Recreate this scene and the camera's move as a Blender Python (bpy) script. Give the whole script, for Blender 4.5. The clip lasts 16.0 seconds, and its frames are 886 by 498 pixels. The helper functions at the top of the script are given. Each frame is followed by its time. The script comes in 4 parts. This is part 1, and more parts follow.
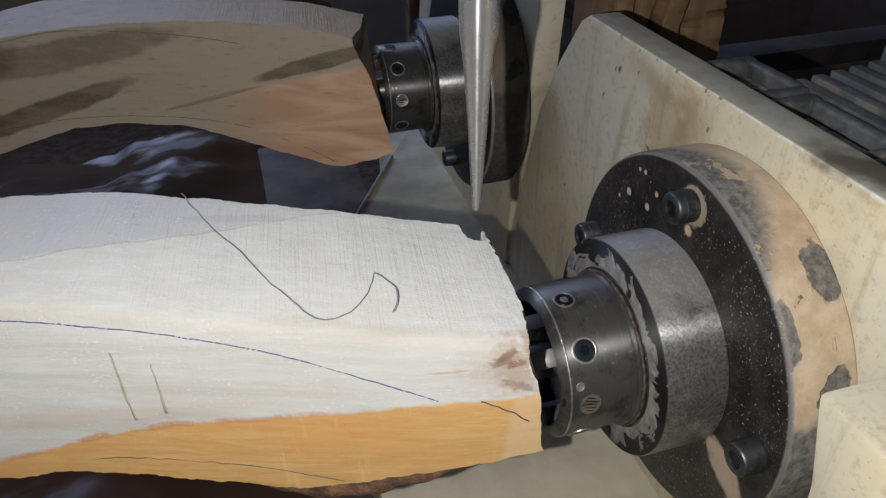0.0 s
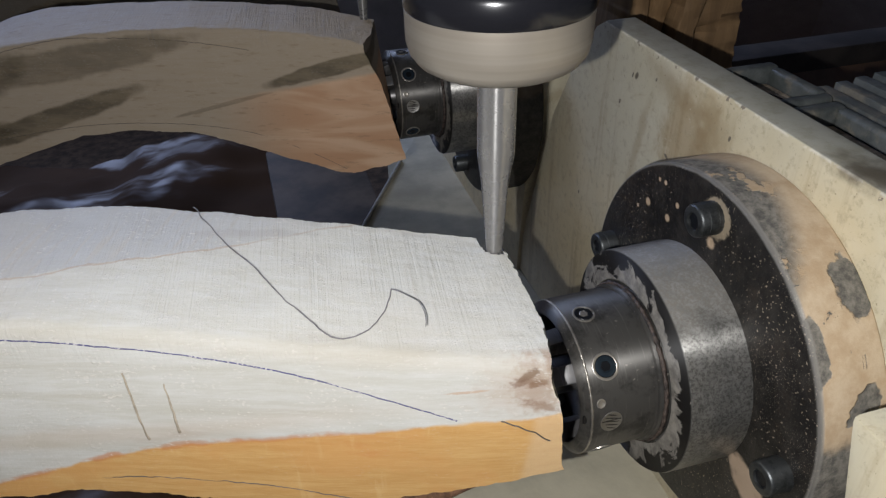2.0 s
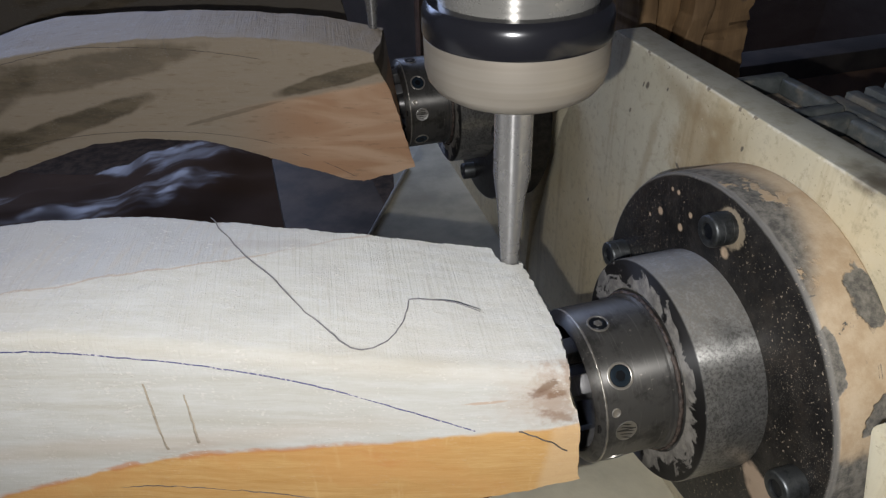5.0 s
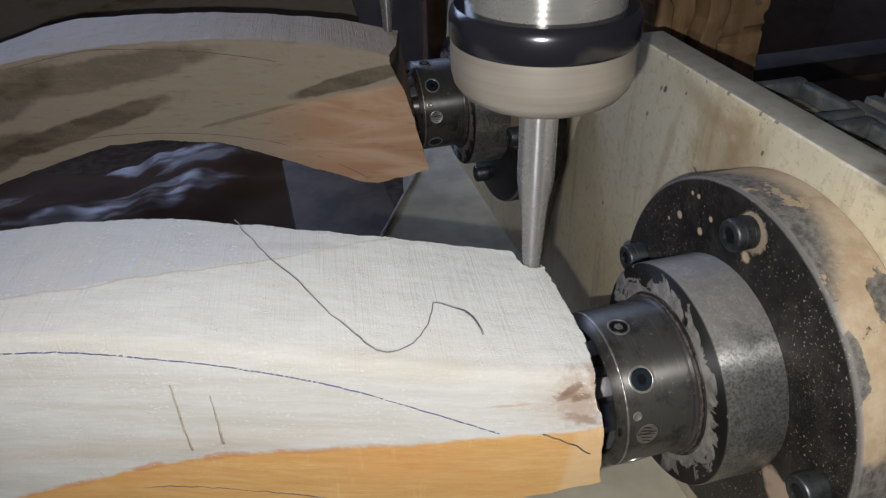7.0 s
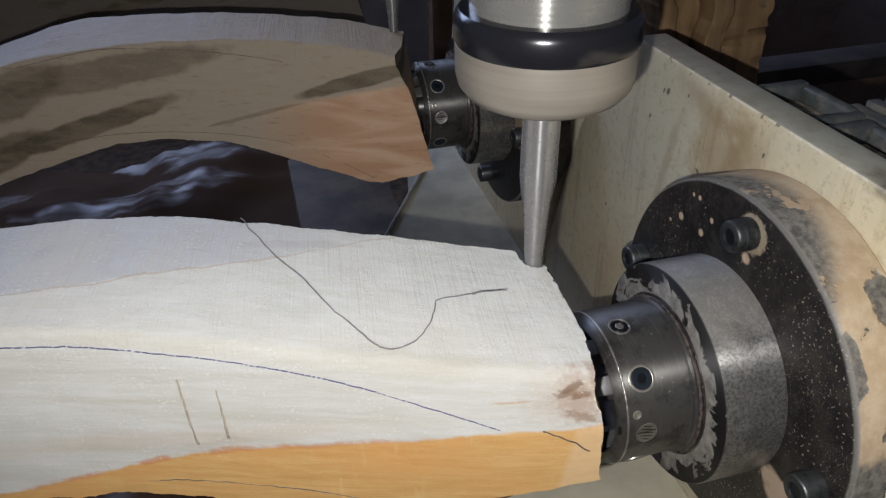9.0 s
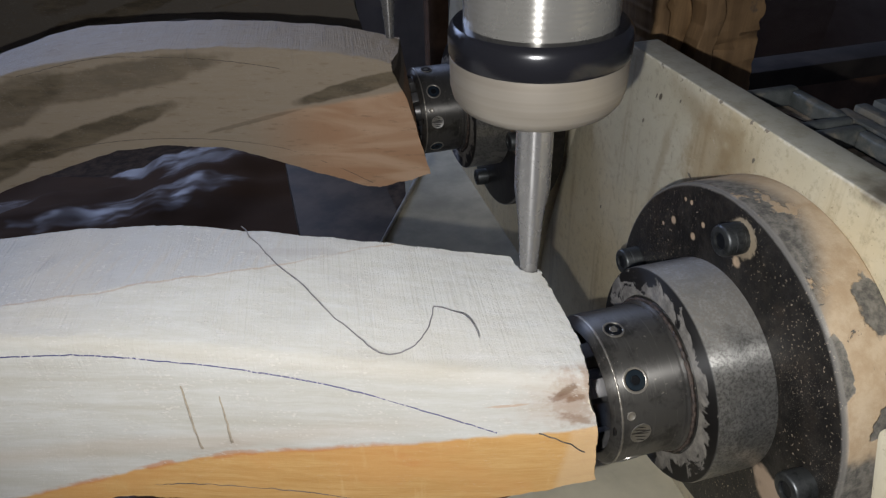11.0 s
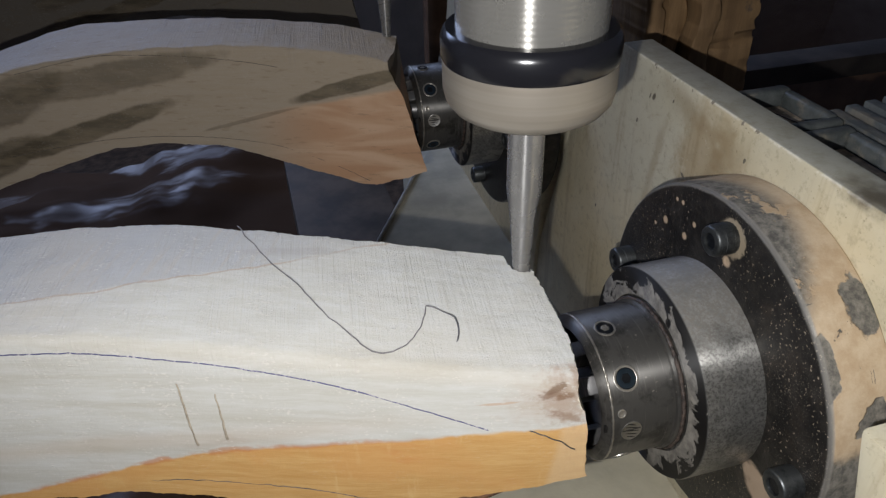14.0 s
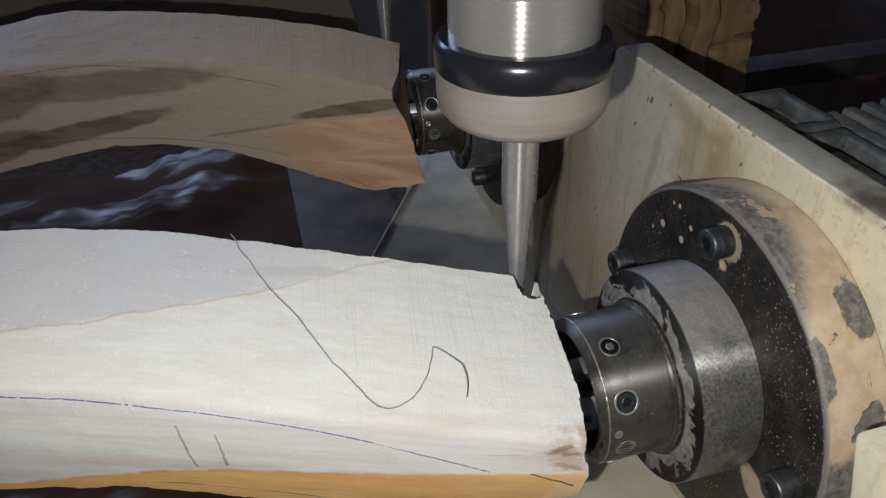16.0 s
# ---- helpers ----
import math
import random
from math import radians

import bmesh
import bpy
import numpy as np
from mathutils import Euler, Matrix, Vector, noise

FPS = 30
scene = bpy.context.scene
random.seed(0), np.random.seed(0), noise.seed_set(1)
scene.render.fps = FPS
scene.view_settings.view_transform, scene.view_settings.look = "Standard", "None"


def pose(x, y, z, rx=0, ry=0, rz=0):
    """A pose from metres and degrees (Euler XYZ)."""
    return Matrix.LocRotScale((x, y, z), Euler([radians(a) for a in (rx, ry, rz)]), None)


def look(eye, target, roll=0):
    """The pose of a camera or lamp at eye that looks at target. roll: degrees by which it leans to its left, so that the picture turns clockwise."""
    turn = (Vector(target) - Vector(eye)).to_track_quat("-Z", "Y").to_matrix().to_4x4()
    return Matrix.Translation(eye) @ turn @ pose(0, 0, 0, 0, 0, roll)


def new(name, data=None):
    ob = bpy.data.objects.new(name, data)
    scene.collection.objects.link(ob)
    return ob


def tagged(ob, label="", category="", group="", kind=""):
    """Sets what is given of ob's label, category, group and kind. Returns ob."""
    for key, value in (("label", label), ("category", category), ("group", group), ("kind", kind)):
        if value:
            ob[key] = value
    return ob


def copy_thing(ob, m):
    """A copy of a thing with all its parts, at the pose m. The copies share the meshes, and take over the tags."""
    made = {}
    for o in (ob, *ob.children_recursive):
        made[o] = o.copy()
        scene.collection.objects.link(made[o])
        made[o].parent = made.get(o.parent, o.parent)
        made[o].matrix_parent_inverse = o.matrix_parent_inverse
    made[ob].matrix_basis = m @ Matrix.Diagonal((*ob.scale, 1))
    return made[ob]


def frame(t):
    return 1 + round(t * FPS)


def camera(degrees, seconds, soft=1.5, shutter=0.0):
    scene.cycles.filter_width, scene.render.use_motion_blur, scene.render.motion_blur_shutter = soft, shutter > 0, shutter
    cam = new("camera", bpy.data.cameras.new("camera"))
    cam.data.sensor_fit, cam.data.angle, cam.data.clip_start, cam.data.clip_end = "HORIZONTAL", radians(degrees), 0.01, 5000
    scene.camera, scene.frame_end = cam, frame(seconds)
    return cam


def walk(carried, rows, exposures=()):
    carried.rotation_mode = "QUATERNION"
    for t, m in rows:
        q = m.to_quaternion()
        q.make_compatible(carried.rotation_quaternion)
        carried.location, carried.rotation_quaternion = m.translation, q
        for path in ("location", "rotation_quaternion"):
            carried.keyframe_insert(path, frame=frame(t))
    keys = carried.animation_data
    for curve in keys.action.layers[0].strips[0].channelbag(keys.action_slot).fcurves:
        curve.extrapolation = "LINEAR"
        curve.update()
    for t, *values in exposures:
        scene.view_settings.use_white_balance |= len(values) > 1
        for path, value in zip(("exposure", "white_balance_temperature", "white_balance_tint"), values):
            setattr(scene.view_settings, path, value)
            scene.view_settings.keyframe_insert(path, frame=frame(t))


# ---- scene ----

# ---- camera: a phone held by hand in front of the rotary axis ----
# world: X along the chuck axis towards the headstock, Y away from the phone, Z up
cam = camera(63.22, 16.0, soft=1.3)
walk(cam, [
    (0, pose(-0.10509, -0.13679, 0.14118, 55.645, 0.825, -16.430)),
    (0.5, pose(-0.10566, -0.13648, 0.14140, 55.670, 1.116, -16.380)),
    (1, pose(-0.10550, -0.13574, 0.14376, 55.643, 1.340, -16.254)),
    (1.5, pose(-0.10453, -0.13494, 0.14299, 55.672, 1.372, -16.191)),
    (2, pose(-0.10635, -0.13106, 0.14202, 55.634, 1.202, -16.136)),
    (2.5, pose(-0.10713, -0.13053, 0.14336, 55.639, 1.295, -16.197)),
    (3, pose(-0.10555, -0.13331, 0.14362, 55.830, 1.202, -16.252)),
    (3.5, pose(-0.10739, -0.12963, 0.14312, 55.874, 1.200, -16.217)),
    (4, pose(-0.10780, -0.13018, 0.14321, 55.893, 1.295, -16.209)),
    (6.5, pose(-0.11396, -0.12960, 0.14496, 56.083, 1.225, -15.773)),
    (7, pose(-0.11433, -0.12932, 0.14475, 56.112, 1.261, -15.677)),
    (7.5, pose(-0.11405, -0.12995, 0.14499, 56.154, 1.215, -15.541)),
    (8, pose(-0.11386, -0.13067, 0.14514, 56.137, 1.130, -15.406)),
    (8.5, pose(-0.11425, -0.13131, 0.14602, 56.157, 1.212, -15.317)),
    (9, pose(-0.11456, -0.13145, 0.14592, 56.123, 1.125, -15.155)),
    (9.5, pose(-0.11409, -0.13168, 0.14636, 56.081, 1.280, -15.205)),
    (12, pose(-0.11522, -0.13457, 0.15069, 56.104, 1.343, -15.668)),
    (12.5, pose(-0.11476, -0.13363, 0.14922, 55.926, 1.208, -15.649)),
    (13, pose(-0.11550, -0.13200, 0.14862, 55.766, 1.170, -15.607)),
    (13.5, pose(-0.11409, -0.13290, 0.14976, 55.714, 1.236, -15.616)),
    (14, pose(-0.11346, -0.13536, 0.15164, 55.707, 1.339, -15.513)),
    (14.5, pose(-0.11295, -0.13754, 0.15263, 55.786, 1.489, -15.510)),
    (15, pose(-0.11221, -0.13779, 0.15414, 55.844, 1.628, -15.388)),
    (15.5, pose(-0.11151, -0.13678, 0.15356, 55.980, 1.699, -15.322)),
    (16, pose(-0.11109, -0.13615, 0.15262, 55.862, 1.796, -15.290)),
], ((0.0, 0.04), (9.6, 0.05), (11.8, -0.03), (14.5, -0.03), (15.5, -0.08), (16.0, -0.02)))

MM = 0.001
AXIS_FAR = (5.0, 196.0, 6.0)      # second rotary axis, mm
HEAD_FAR = (-2.0, 196.0, 6.0)     # flange and chuck of the second axis, mm
AXIS_THIRD = (10.0, 392.0, 12.0)  # third rotary axis, mm

# ---- light: the phone's torch, a window with dull blue daylight ----
world = bpy.data.worlds.new("world")
scene.world = world
world.use_nodes = True
sky = world.node_tree.nodes.new("ShaderNodeTexSky")
sky.sky_type, sky.sun_disc = "NISHITA", False
sky.sun_elevation, sky.sun_rotation = radians(12), radians(200)
world.node_tree.links.new(sky.outputs[0], world.node_tree.nodes["Background"].inputs[0])
world.node_tree.nodes["Background"].inputs[1].default_value = 0.15

torch = new("torch_light", bpy.data.lights.new("torch_light", "SPOT"))
torch.data.energy, torch.data.shadow_soft_size = 1.66, 0.0012
torch.data.spot_size, torch.data.spot_blend = radians(130), 0.6
torch.data.color = (0.97, 0.97, 0.985)
torch.matrix_basis = look((-0.123, -0.1335, 0.1375), (-0.03, 0.05, 0.02))

window_light = new("window_light", bpy.data.lights.new("window_light", "AREA"))
window_light.data.shape, window_light.data.size, window_light.data.size_y = "RECTANGLE", 1.5, 1.1
window_light.data.energy, window_light.data.color = 36.0, (0.50, 0.62, 1.0)
window_light.matrix_basis = look((-0.9, 2.42, 1.15), (-0.3, 0, 0))


# ---- node helpers ----
class Mat:
    def __init__(self, name, rough=0.5, metal=0.0, spec=0.5):
        self.m = bpy.data.materials.new(name)
        self.m.use_nodes = True
        self.t = self.m.node_tree
        self.b = self.t.nodes["Principled BSDF"]
        self.set("Roughness", rough), self.set("Metallic", metal), self.set("Specular IOR Level", spec)
        self.co = self.node("ShaderNodeTexCoord").outputs["Object"]

    def node(self, kind):
        return self.t.nodes.new(kind)

    def put(self, sock, v):
        if isinstance(v, bpy.types.NodeSocket):
            self.t.links.new(v, sock)
        elif isinstance(v, tuple) and sock.type == "RGBA":
            sock.default_value = (*v, 1.0)[:4]
        else:
            sock.default_value = v

    def set(self, key, v):
        self.put(self.b.inputs[key], v)
        return self

    def math(self, op, a, b=0.0, c=0.0, clamp=False):
        n = self.node("ShaderNodeMath")
        n.operation, n.use_clamp = op, clamp
        for s, v in zip(n.inputs, (a, b, c)):
            self.put(s, v)
        return n.outputs[0]

    def mix(self, f, a, b):
        n = self.node("ShaderNodeMix")
        n.data_type = "RGBA"
        self.put(n.inputs[0], f), self.put(n.inputs[6], a), self.put(n.inputs[7], b)
        return n.outputs[2]

    def stretch(self, sx, sy, sz, turn=0.0):
        """Object coordinates turned about Z, then scaled."""
        v = self.co
        for key, value in (("Rotation", (0, 0, turn)), ("Scale", (sx, sy, sz))):
            n = self.node("ShaderNodeMapping")
            n.inputs[key].default_value = value
            self.t.links.new(v, n.inputs[0])
            v = n.outputs[0]
        return v

    def noise(self, scale, detail=4.0, rough=0.55, vec=None, distort=0.0):
        n = self.node("ShaderNodeTexNoise")
        self.put(n.inputs["Vector"], vec or self.co)
        for k, v in (("Scale", scale), ("Detail", detail), ("Roughness", rough), ("Distortion", distort)):
            n.inputs[k].default_value = v
        return n.outputs[0]

    def wave(self, scale, vec=None, distort=2.0, detail=2.0, axis="X", profile="SIN"):
        n = self.node("ShaderNodeTexWave")
        n.bands_direction, n.wave_profile = axis, profile
        self.put(n.inputs["Vector"], vec or self.co)
        n.inputs["Scale"].default_value, n.inputs["Distortion"].default_value, n.inputs["Detail"].default_value = scale, distort, detail
        return n.outputs["Fac"]

    def step(self, v, lo, hi):
        n = self.node("ShaderNodeMapRange")
        n.interpolation_type = "SMOOTHSTEP"
        self.put(n.inputs[0], v)
        n.inputs[1].default_value, n.inputs[2].default_value = lo, hi
        return n.outputs[0]

    def xyz(self):
        n = self.node("ShaderNodeSeparateXYZ")
        self.t.links.new(self.co, n.inputs[0])
        return n.outputs

    def spot(self, u, v, cu, cv, ru, rv, turn=0.0, soft=0.35, rag=0.0, ragsize=200.0):
        """1 inside an ellipse in the plane of the two coordinates u and v, in metres, with a ragged rim."""
        du, dv = self.math("SUBTRACT", u, cu), self.math("SUBTRACT", v, cv)
        c, s = math.cos(turn), math.sin(turn)
        a = self.math("ADD", self.math("MULTIPLY", du, c / ru), self.math("MULTIPLY", dv, s / ru))
        b = self.math("ADD", self.math("MULTIPLY", du, -s / rv), self.math("MULTIPLY", dv, c / rv))
        d = self.math("SQRT", self.math("ADD", self.math("MULTIPLY", a, a), self.math("MULTIPLY", b, b)))
        if rag:
            d = self.math("ADD", d, self.math("MULTIPLY", self.math("SUBTRACT", self.noise(ragsize, 5), 0.5), rag))
        return self.math("SUBTRACT", 1.0, self.step(d, 1.0 - soft, 1.0 + soft))

    def turned(self, amount=0.9, axis="X"):
        """Lathe marks round an axis: highlights stretch along it."""
        n = self.node("ShaderNodeTangent")
        n.direction_type, n.axis = "RADIAL", axis
        self.t.links.new(n.outputs[0], self.b.inputs["Tangent"])
        return self.set("Anisotropic", amount).set("Anisotropic Rotation", 0.25)

    def bump(self, h, dist, strength=1.0):
        n = self.node("ShaderNodeBump")
        n.inputs["Strength"].default_value, n.inputs["Distance"].default_value = strength, dist
        self.put(n.inputs["Height"], h)
        if self.b.inputs["Normal"].links:
            self.t.links.new(self.b.inputs["Normal"].links[0].from_socket, n.inputs["Normal"])
        self.t.links.new(n.outputs[0], self.b.inputs["Normal"])
        return self


# ---- materials ----
def wood_material(name, far, dull=False):
    """Bandsawn light hardwood: creamy sapwood, orange heartwood, saw marks, grey stain; some shade is mixed into the
    colour.
    """
    w = Mat(name, 0.62, 0, 0.3)
    w.set("Diffuse Roughness", 0.6)
    x, y, z = w.xyz()
    if not far:
        # pattern space of the near blank
        x, z = w.math("ADD", w.math("MULTIPLY", x, 1.0471), 0.005315), w.math("ADD", w.math("MULTIPLY", z, 1.0432), -0.0067835)
    grain = w.noise(60, 6, 0.6, w.stretch(1.0, 9.0, 9.0, 0.31), 0.4)
    fine = w.noise(700, 5, 0.65, w.stretch(0.3, 3.0, 3.0, 0.31))
    blotch = w.noise(28, 3, 0.5)
    tone = w.math("ADD", w.math("MULTIPLY", grain, 0.6), w.math("MULTIPLY", fine, 0.4))
    sap = w.mix(w.step(tone, 0.3, 0.72), (0.432, 0.42, 0.376), (0.497, 0.495, 0.472))
    sap = w.mix(w.math("MULTIPLY", w.step(blotch, 0.5, 0.75), 0.25), sap, (0.47, 0.41, 0.34))
    heart = w.mix(w.step(tone, 0.3, 0.7), (0.43, 0.235, 0.075), (0.53, 0.335, 0.135))
    wob = w.math("MULTIPLY", w.math("SUBTRACT", w.noise(60, 4), 0.5), 0.006)
    if far:
        edge = w.math("ADD", w.math("MULTIPLY", x, 0.22), 0.0376)
        low = w.step(w.math("ADD", w.math("SUBTRACT", edge, z), wob), -0.0012, 0.0016)
        low = w.math("MULTIPLY", low, w.step(x, -0.135, -0.085))
        # dull: the third blank's shade, mixed into the sapwood colour
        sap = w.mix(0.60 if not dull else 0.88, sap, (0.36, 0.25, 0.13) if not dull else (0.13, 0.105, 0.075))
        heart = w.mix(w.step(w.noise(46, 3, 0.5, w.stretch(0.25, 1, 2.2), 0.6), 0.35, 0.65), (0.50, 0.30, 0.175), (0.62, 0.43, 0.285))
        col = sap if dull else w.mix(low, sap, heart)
        for cx, cz, rx, rz, turn, f in ((-0.205, 0.001, 0.050, 0.0050, 0.33, 0.85), (-0.186, 0.0285, 0.052, 0.0070, 0.20, 0.6), (-0.235, 0.016, 0.03, 0.010, 0.45, 0.6),
                                        (-0.076, 0.0262, 0.030, 0.0034, 0.30, 0.85), (-0.250, -0.014, 0.03, 0.008, 0.45, 0.8), (-0.125, 0.0085, 0.022, 0.0010, 0.26, 0.45)):
            m = w.spot(x, z, cx, cz, rx, rz, turn, 0.16, 0.7, 75)
            col = w.mix(w.math("MULTIPLY", m, f), col, w.mix(w.step(w.noise(90, 5, 0.65, w.stretch(0.4, 1, 2)), 0.35, 0.65), (0.085, 0.068, 0.042), (0.19, 0.15, 0.095)))
        pore = w.step(w.noise(420, 5, 0.65, w.stretch(0.25, 1.5, 1.5, 0.31)), 0.57, 0.68)
        col = w.mix(w.math("MULTIPLY", pore, 0.35), col, (0.20, 0.14, 0.08))
    else:
        edge = w.math("MINIMUM", w.math("ADD", w.math("MULTIPLY", w.math("ADD", x, 0.075), 0.145), 0.016), w.math("ADD", w.math("MULTIPLY", w.math("ADD", x, 0.136), 0.37), 0.0072))
        low = w.step(w.math("ADD", w.math("SUBTRACT", edge, z), wob), -0.0006, 0.0008)
        heart = w.mix(w.math("MULTIPLY", w.step(w.noise(45, 4), 0.48, 0.62), 0.5), heart, (0.48, 0.25, 0.085))
        streak = w.step(w.noise(420, 3, 0.6, w.stretch(1.0, 0.06, 0.10, 0.0)), 0.60, 0.72)
        heart = w.mix(w.math("MULTIPLY", streak, 0.35), heart, (0.58, 0.40, 0.19))
        vein = w.step(w.noise(50, 6, 0.7, w.stretch(0.35, 1, 1.6, 0.2), 0.8), 0.58, 0.70)
        heart = w.mix(w.math("MULTIPLY", vein, 0.4), heart, (0.46, 0.19, 0.06))
        heart = w.mix(w.math("MULTIPLY", w.step(x, -0.0585, -0.0560), 0.55), heart, (0.54, 0.39, 0.23))
        col = w.mix(low, sap, heart)
        # reddish line where the two woods meet, a brown knot by the end, a grey streak and painted shade on top
        rim = w.spot(w.math("ADD", w.math("SUBTRACT", edge, z), wob), x, 0.0, -0.150, 0.0012, 0.05, 0, 0.5, 1.0, 90)
        col = w.mix(w.math("MULTIPLY", w.math("MULTIPLY", rim, w.step(w.noise(75, 5, 0.65), 0.42, 0.56)), 0.7), col, (0.42, 0.17, 0.06))
        front = w.math("SUBTRACT", 1.0, w.step(w.math("ADD", w.math("ADD", y, w.math("MULTIPLY", x, 0.322)), 0.0519), 0.003, 0.006))
        # knot: brown halo, darker ragged ring, near-black pits, pale chipped fibres at the end
        for cx, cz, rx, rz, turn, soft, rag, size, f, tint in (
                (-0.0600, 0.0270, 0.0085, 0.0066, 0.4, 0.8, 2.4, 340, 0.40, (0.38, 0.28, 0.21)), (-0.0572, 0.0280, 0.0044, 0.0070, 0.15, 0.6, 2.6, 620, 0.55, (0.27, 0.18, 0.12)), (-0.0600, 0.0300, 0.0032, 0.0014, 0.6, 0.5, 2.4, 900, 0.7, (0.16, 0.09, 0.055)),
                (-0.0560, 0.0222, 0.0040, 0.0012, -0.35, 0.6, 2.4, 900, 0.6, (0.20, 0.12, 0.075)), (-0.0592, 0.0318, 0.0010, 0.0026, -0.7, 0.4, 1.4, 700, 0.85, (0.13, 0.07, 0.04)),
                (-0.0575, 0.0292, 0.0026, 0.0011, 0.5, 0.3, 1.8, 700, 0.8, (0.17, 0.095, 0.055)), (-0.0548, 0.0345, 0.0010, 0.0040, 0.15, 0.4, 1.5, 600, 0.6, (0.24, 0.15, 0.09)),
                (-0.0534, 0.0300, 0.0012, 0.0052, 0.1, 0.3, 1.8, 800, 0.7, (0.70, 0.64, 0.50)), (-0.0720, 0.0262, 0.0045, 0.0004, 0.15, 0.4, 1.2, 500, 0.6, (0.40, 0.25, 0.15))):
            k = w.spot(x, z, cx, cz, rx, rz, turn, soft, rag, size)
            col = w.mix(w.math("MULTIPLY", w.math("MULTIPLY", k, front), f), col, tint)
        # grey smears under the two saw scratches
        for cx, cz, rx, rz in ((-0.1432, 0.0083, 0.0042, 0.0011), (-0.1350, 0.0108, 0.0046, 0.0013), (-0.1354, 0.0125, 0.0012, 0.0022)):
            k = w.spot(x, z, cx, cz, rx, rz, 0.15, 0.5, 1.3, 400)
            col = w.mix(w.math("MULTIPLY", w.math("MULTIPLY", k, front), 0.6), col, (0.40, 0.37, 0.33))
        band = w.spot(w.math("SUBTRACT", z, w.math("MULTIPLY", x, 0.16)), x, 0.0345, -0.16, 0.0035, 0.06, 0, 0.7, 0.9, 40)
        col = w.mix(w.math("MULTIPLY", band, 0.35), col, (0.42, 0.33, 0.24))
        bands = w.step(w.noise(34, 5, 0.65, w.stretch(0.22, 1.0, 3.4, 0.0), 0.5), 0.46, 0.68)
        lower = w.math("MULTIPLY", w.math("MULTIPLY", bands, front), w.math("SUBTRACT", 1.0, low))
        col = w.mix(w.math("MULTIPLY", lower, 0.42), col, (0.345, 0.315, 0.25))
        # shade on the rear left of the top, painted blue-grey behind a curve
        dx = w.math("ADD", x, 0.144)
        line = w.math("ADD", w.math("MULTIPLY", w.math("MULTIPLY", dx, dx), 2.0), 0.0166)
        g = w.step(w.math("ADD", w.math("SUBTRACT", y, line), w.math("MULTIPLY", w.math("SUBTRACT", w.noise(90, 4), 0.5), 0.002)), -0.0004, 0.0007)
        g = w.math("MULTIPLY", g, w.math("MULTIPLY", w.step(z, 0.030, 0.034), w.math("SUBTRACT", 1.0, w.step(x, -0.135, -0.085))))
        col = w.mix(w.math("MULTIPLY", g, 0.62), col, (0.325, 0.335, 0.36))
        off = w.math("ADD", w.math("SUBTRACT", y, line), w.math("MULTIPLY", w.math("SUBTRACT", w.noise(70, 6, 0.65), 0.5), 0.0045))
        trace = w.math("SUBTRACT", 1.0, w.step(w.math("ABSOLUTE", off), 0.0001, 0.0006))
        trace = w.math("MULTIPLY", w.math("MULTIPLY", trace, w.step(w.noise(46, 4), 0.40, 0.55)), w.step(z, 0.030, 0.034))
        col = w.mix(w.math("MULTIPLY", trace, 0.55), col, (0.34, 0.25, 0.18))
        saw = w.step(w.noise(640, 3, 0.6, w.stretch(1, 0.03, 0.03, 0.42)), 0.50, 0.66)
        saw = w.math("MULTIPLY", w.math("MULTIPLY", saw, w.step(w.math("SUBTRACT", y, line), -0.002, 0.004)), w.math("MULTIPLY", w.step(z, 0.030, 0.034), w.step(w.noise(50, 3), 0.35, 0.6)))
        col = w.mix(w.math("MULTIPLY", saw, 0.6), col, (0.40, 0.37, 0.33))
        g = w.spot(x, y, -0.112, 0.0222, 0.014, 0.0016, -0.15, 0.5, 1.0, 200)
        col = w.mix(w.math("MULTIPLY", w.math("MULTIPLY", g, w.step(z, 0.03, 0.034)), 0.5), col, (0.33, 0.31, 0.30))
        cream = w.spot(w.math("SUBTRACT", z, w.math("MULTIPLY", x, -0.105)), x, 0.0262, -0.11, 0.0022, 0.11, 0, 0.8, 0.8, 60)
        col = w.mix(w.math("MULTIPLY", cream, 0.2), col, (0.49, 0.42, 0.32))
    top = w.step(z, 0.030, 0.040)
    cuts = w.noise(1500, 3, 0.6, w.stretch(1, 0.02, 0.02, 0.12))
    cuts2 = w.noise(260, 3, 0.6, w.stretch(1, 0.06, 0.02, 0.12))
    marks = w.math("MULTIPLY", w.math("MULTIPLY", w.step(cuts, 0.54, 0.70), w.step(cuts2, 0.45, 0.62)), top)
    col = w.mix(w.math("MULTIPLY", marks, 0.6 if far else 0.36), col, (0.38, 0.35, 0.31) if not far else (0.25, 0.23, 0.21))
    fleck = w.noise(1700, 2, 0.5, w.stretch(0.5, 1.0, 1.0, 0.31))
    crowd = w.step(w.noise(120, 3), 0.40, 0.62)
    fleck = w.math("MULTIPLY", w.step(fleck, 0.59, 0.67), crowd)
    fleck = w.math("MULTIPLY", fleck, w.math("SUBTRACT", 1.0, w.math("MULTIPLY", low, 0.8)))
    col = w.mix(w.math("MULTIPLY", fleck, 0.10 if far else 0.42), col, (0.60, 0.57, 0.52))
    w.set("Base Color", col)
    w.set("Roughness", w.math("SUBTRACT", 0.66, w.math("MULTIPLY", fleck, 0.30)))
    w.bump(w.math("MULTIPLY", w.math("ADD", cuts, w.math("MULTIPLY", cuts2, 1.2)), top), 0.0003, 1.0)
    w.bump(w.noise(2200, 4, 0.7, w.stretch(0.6, 1.3, 1.3, 0.31)), 0.00016, 1.0)
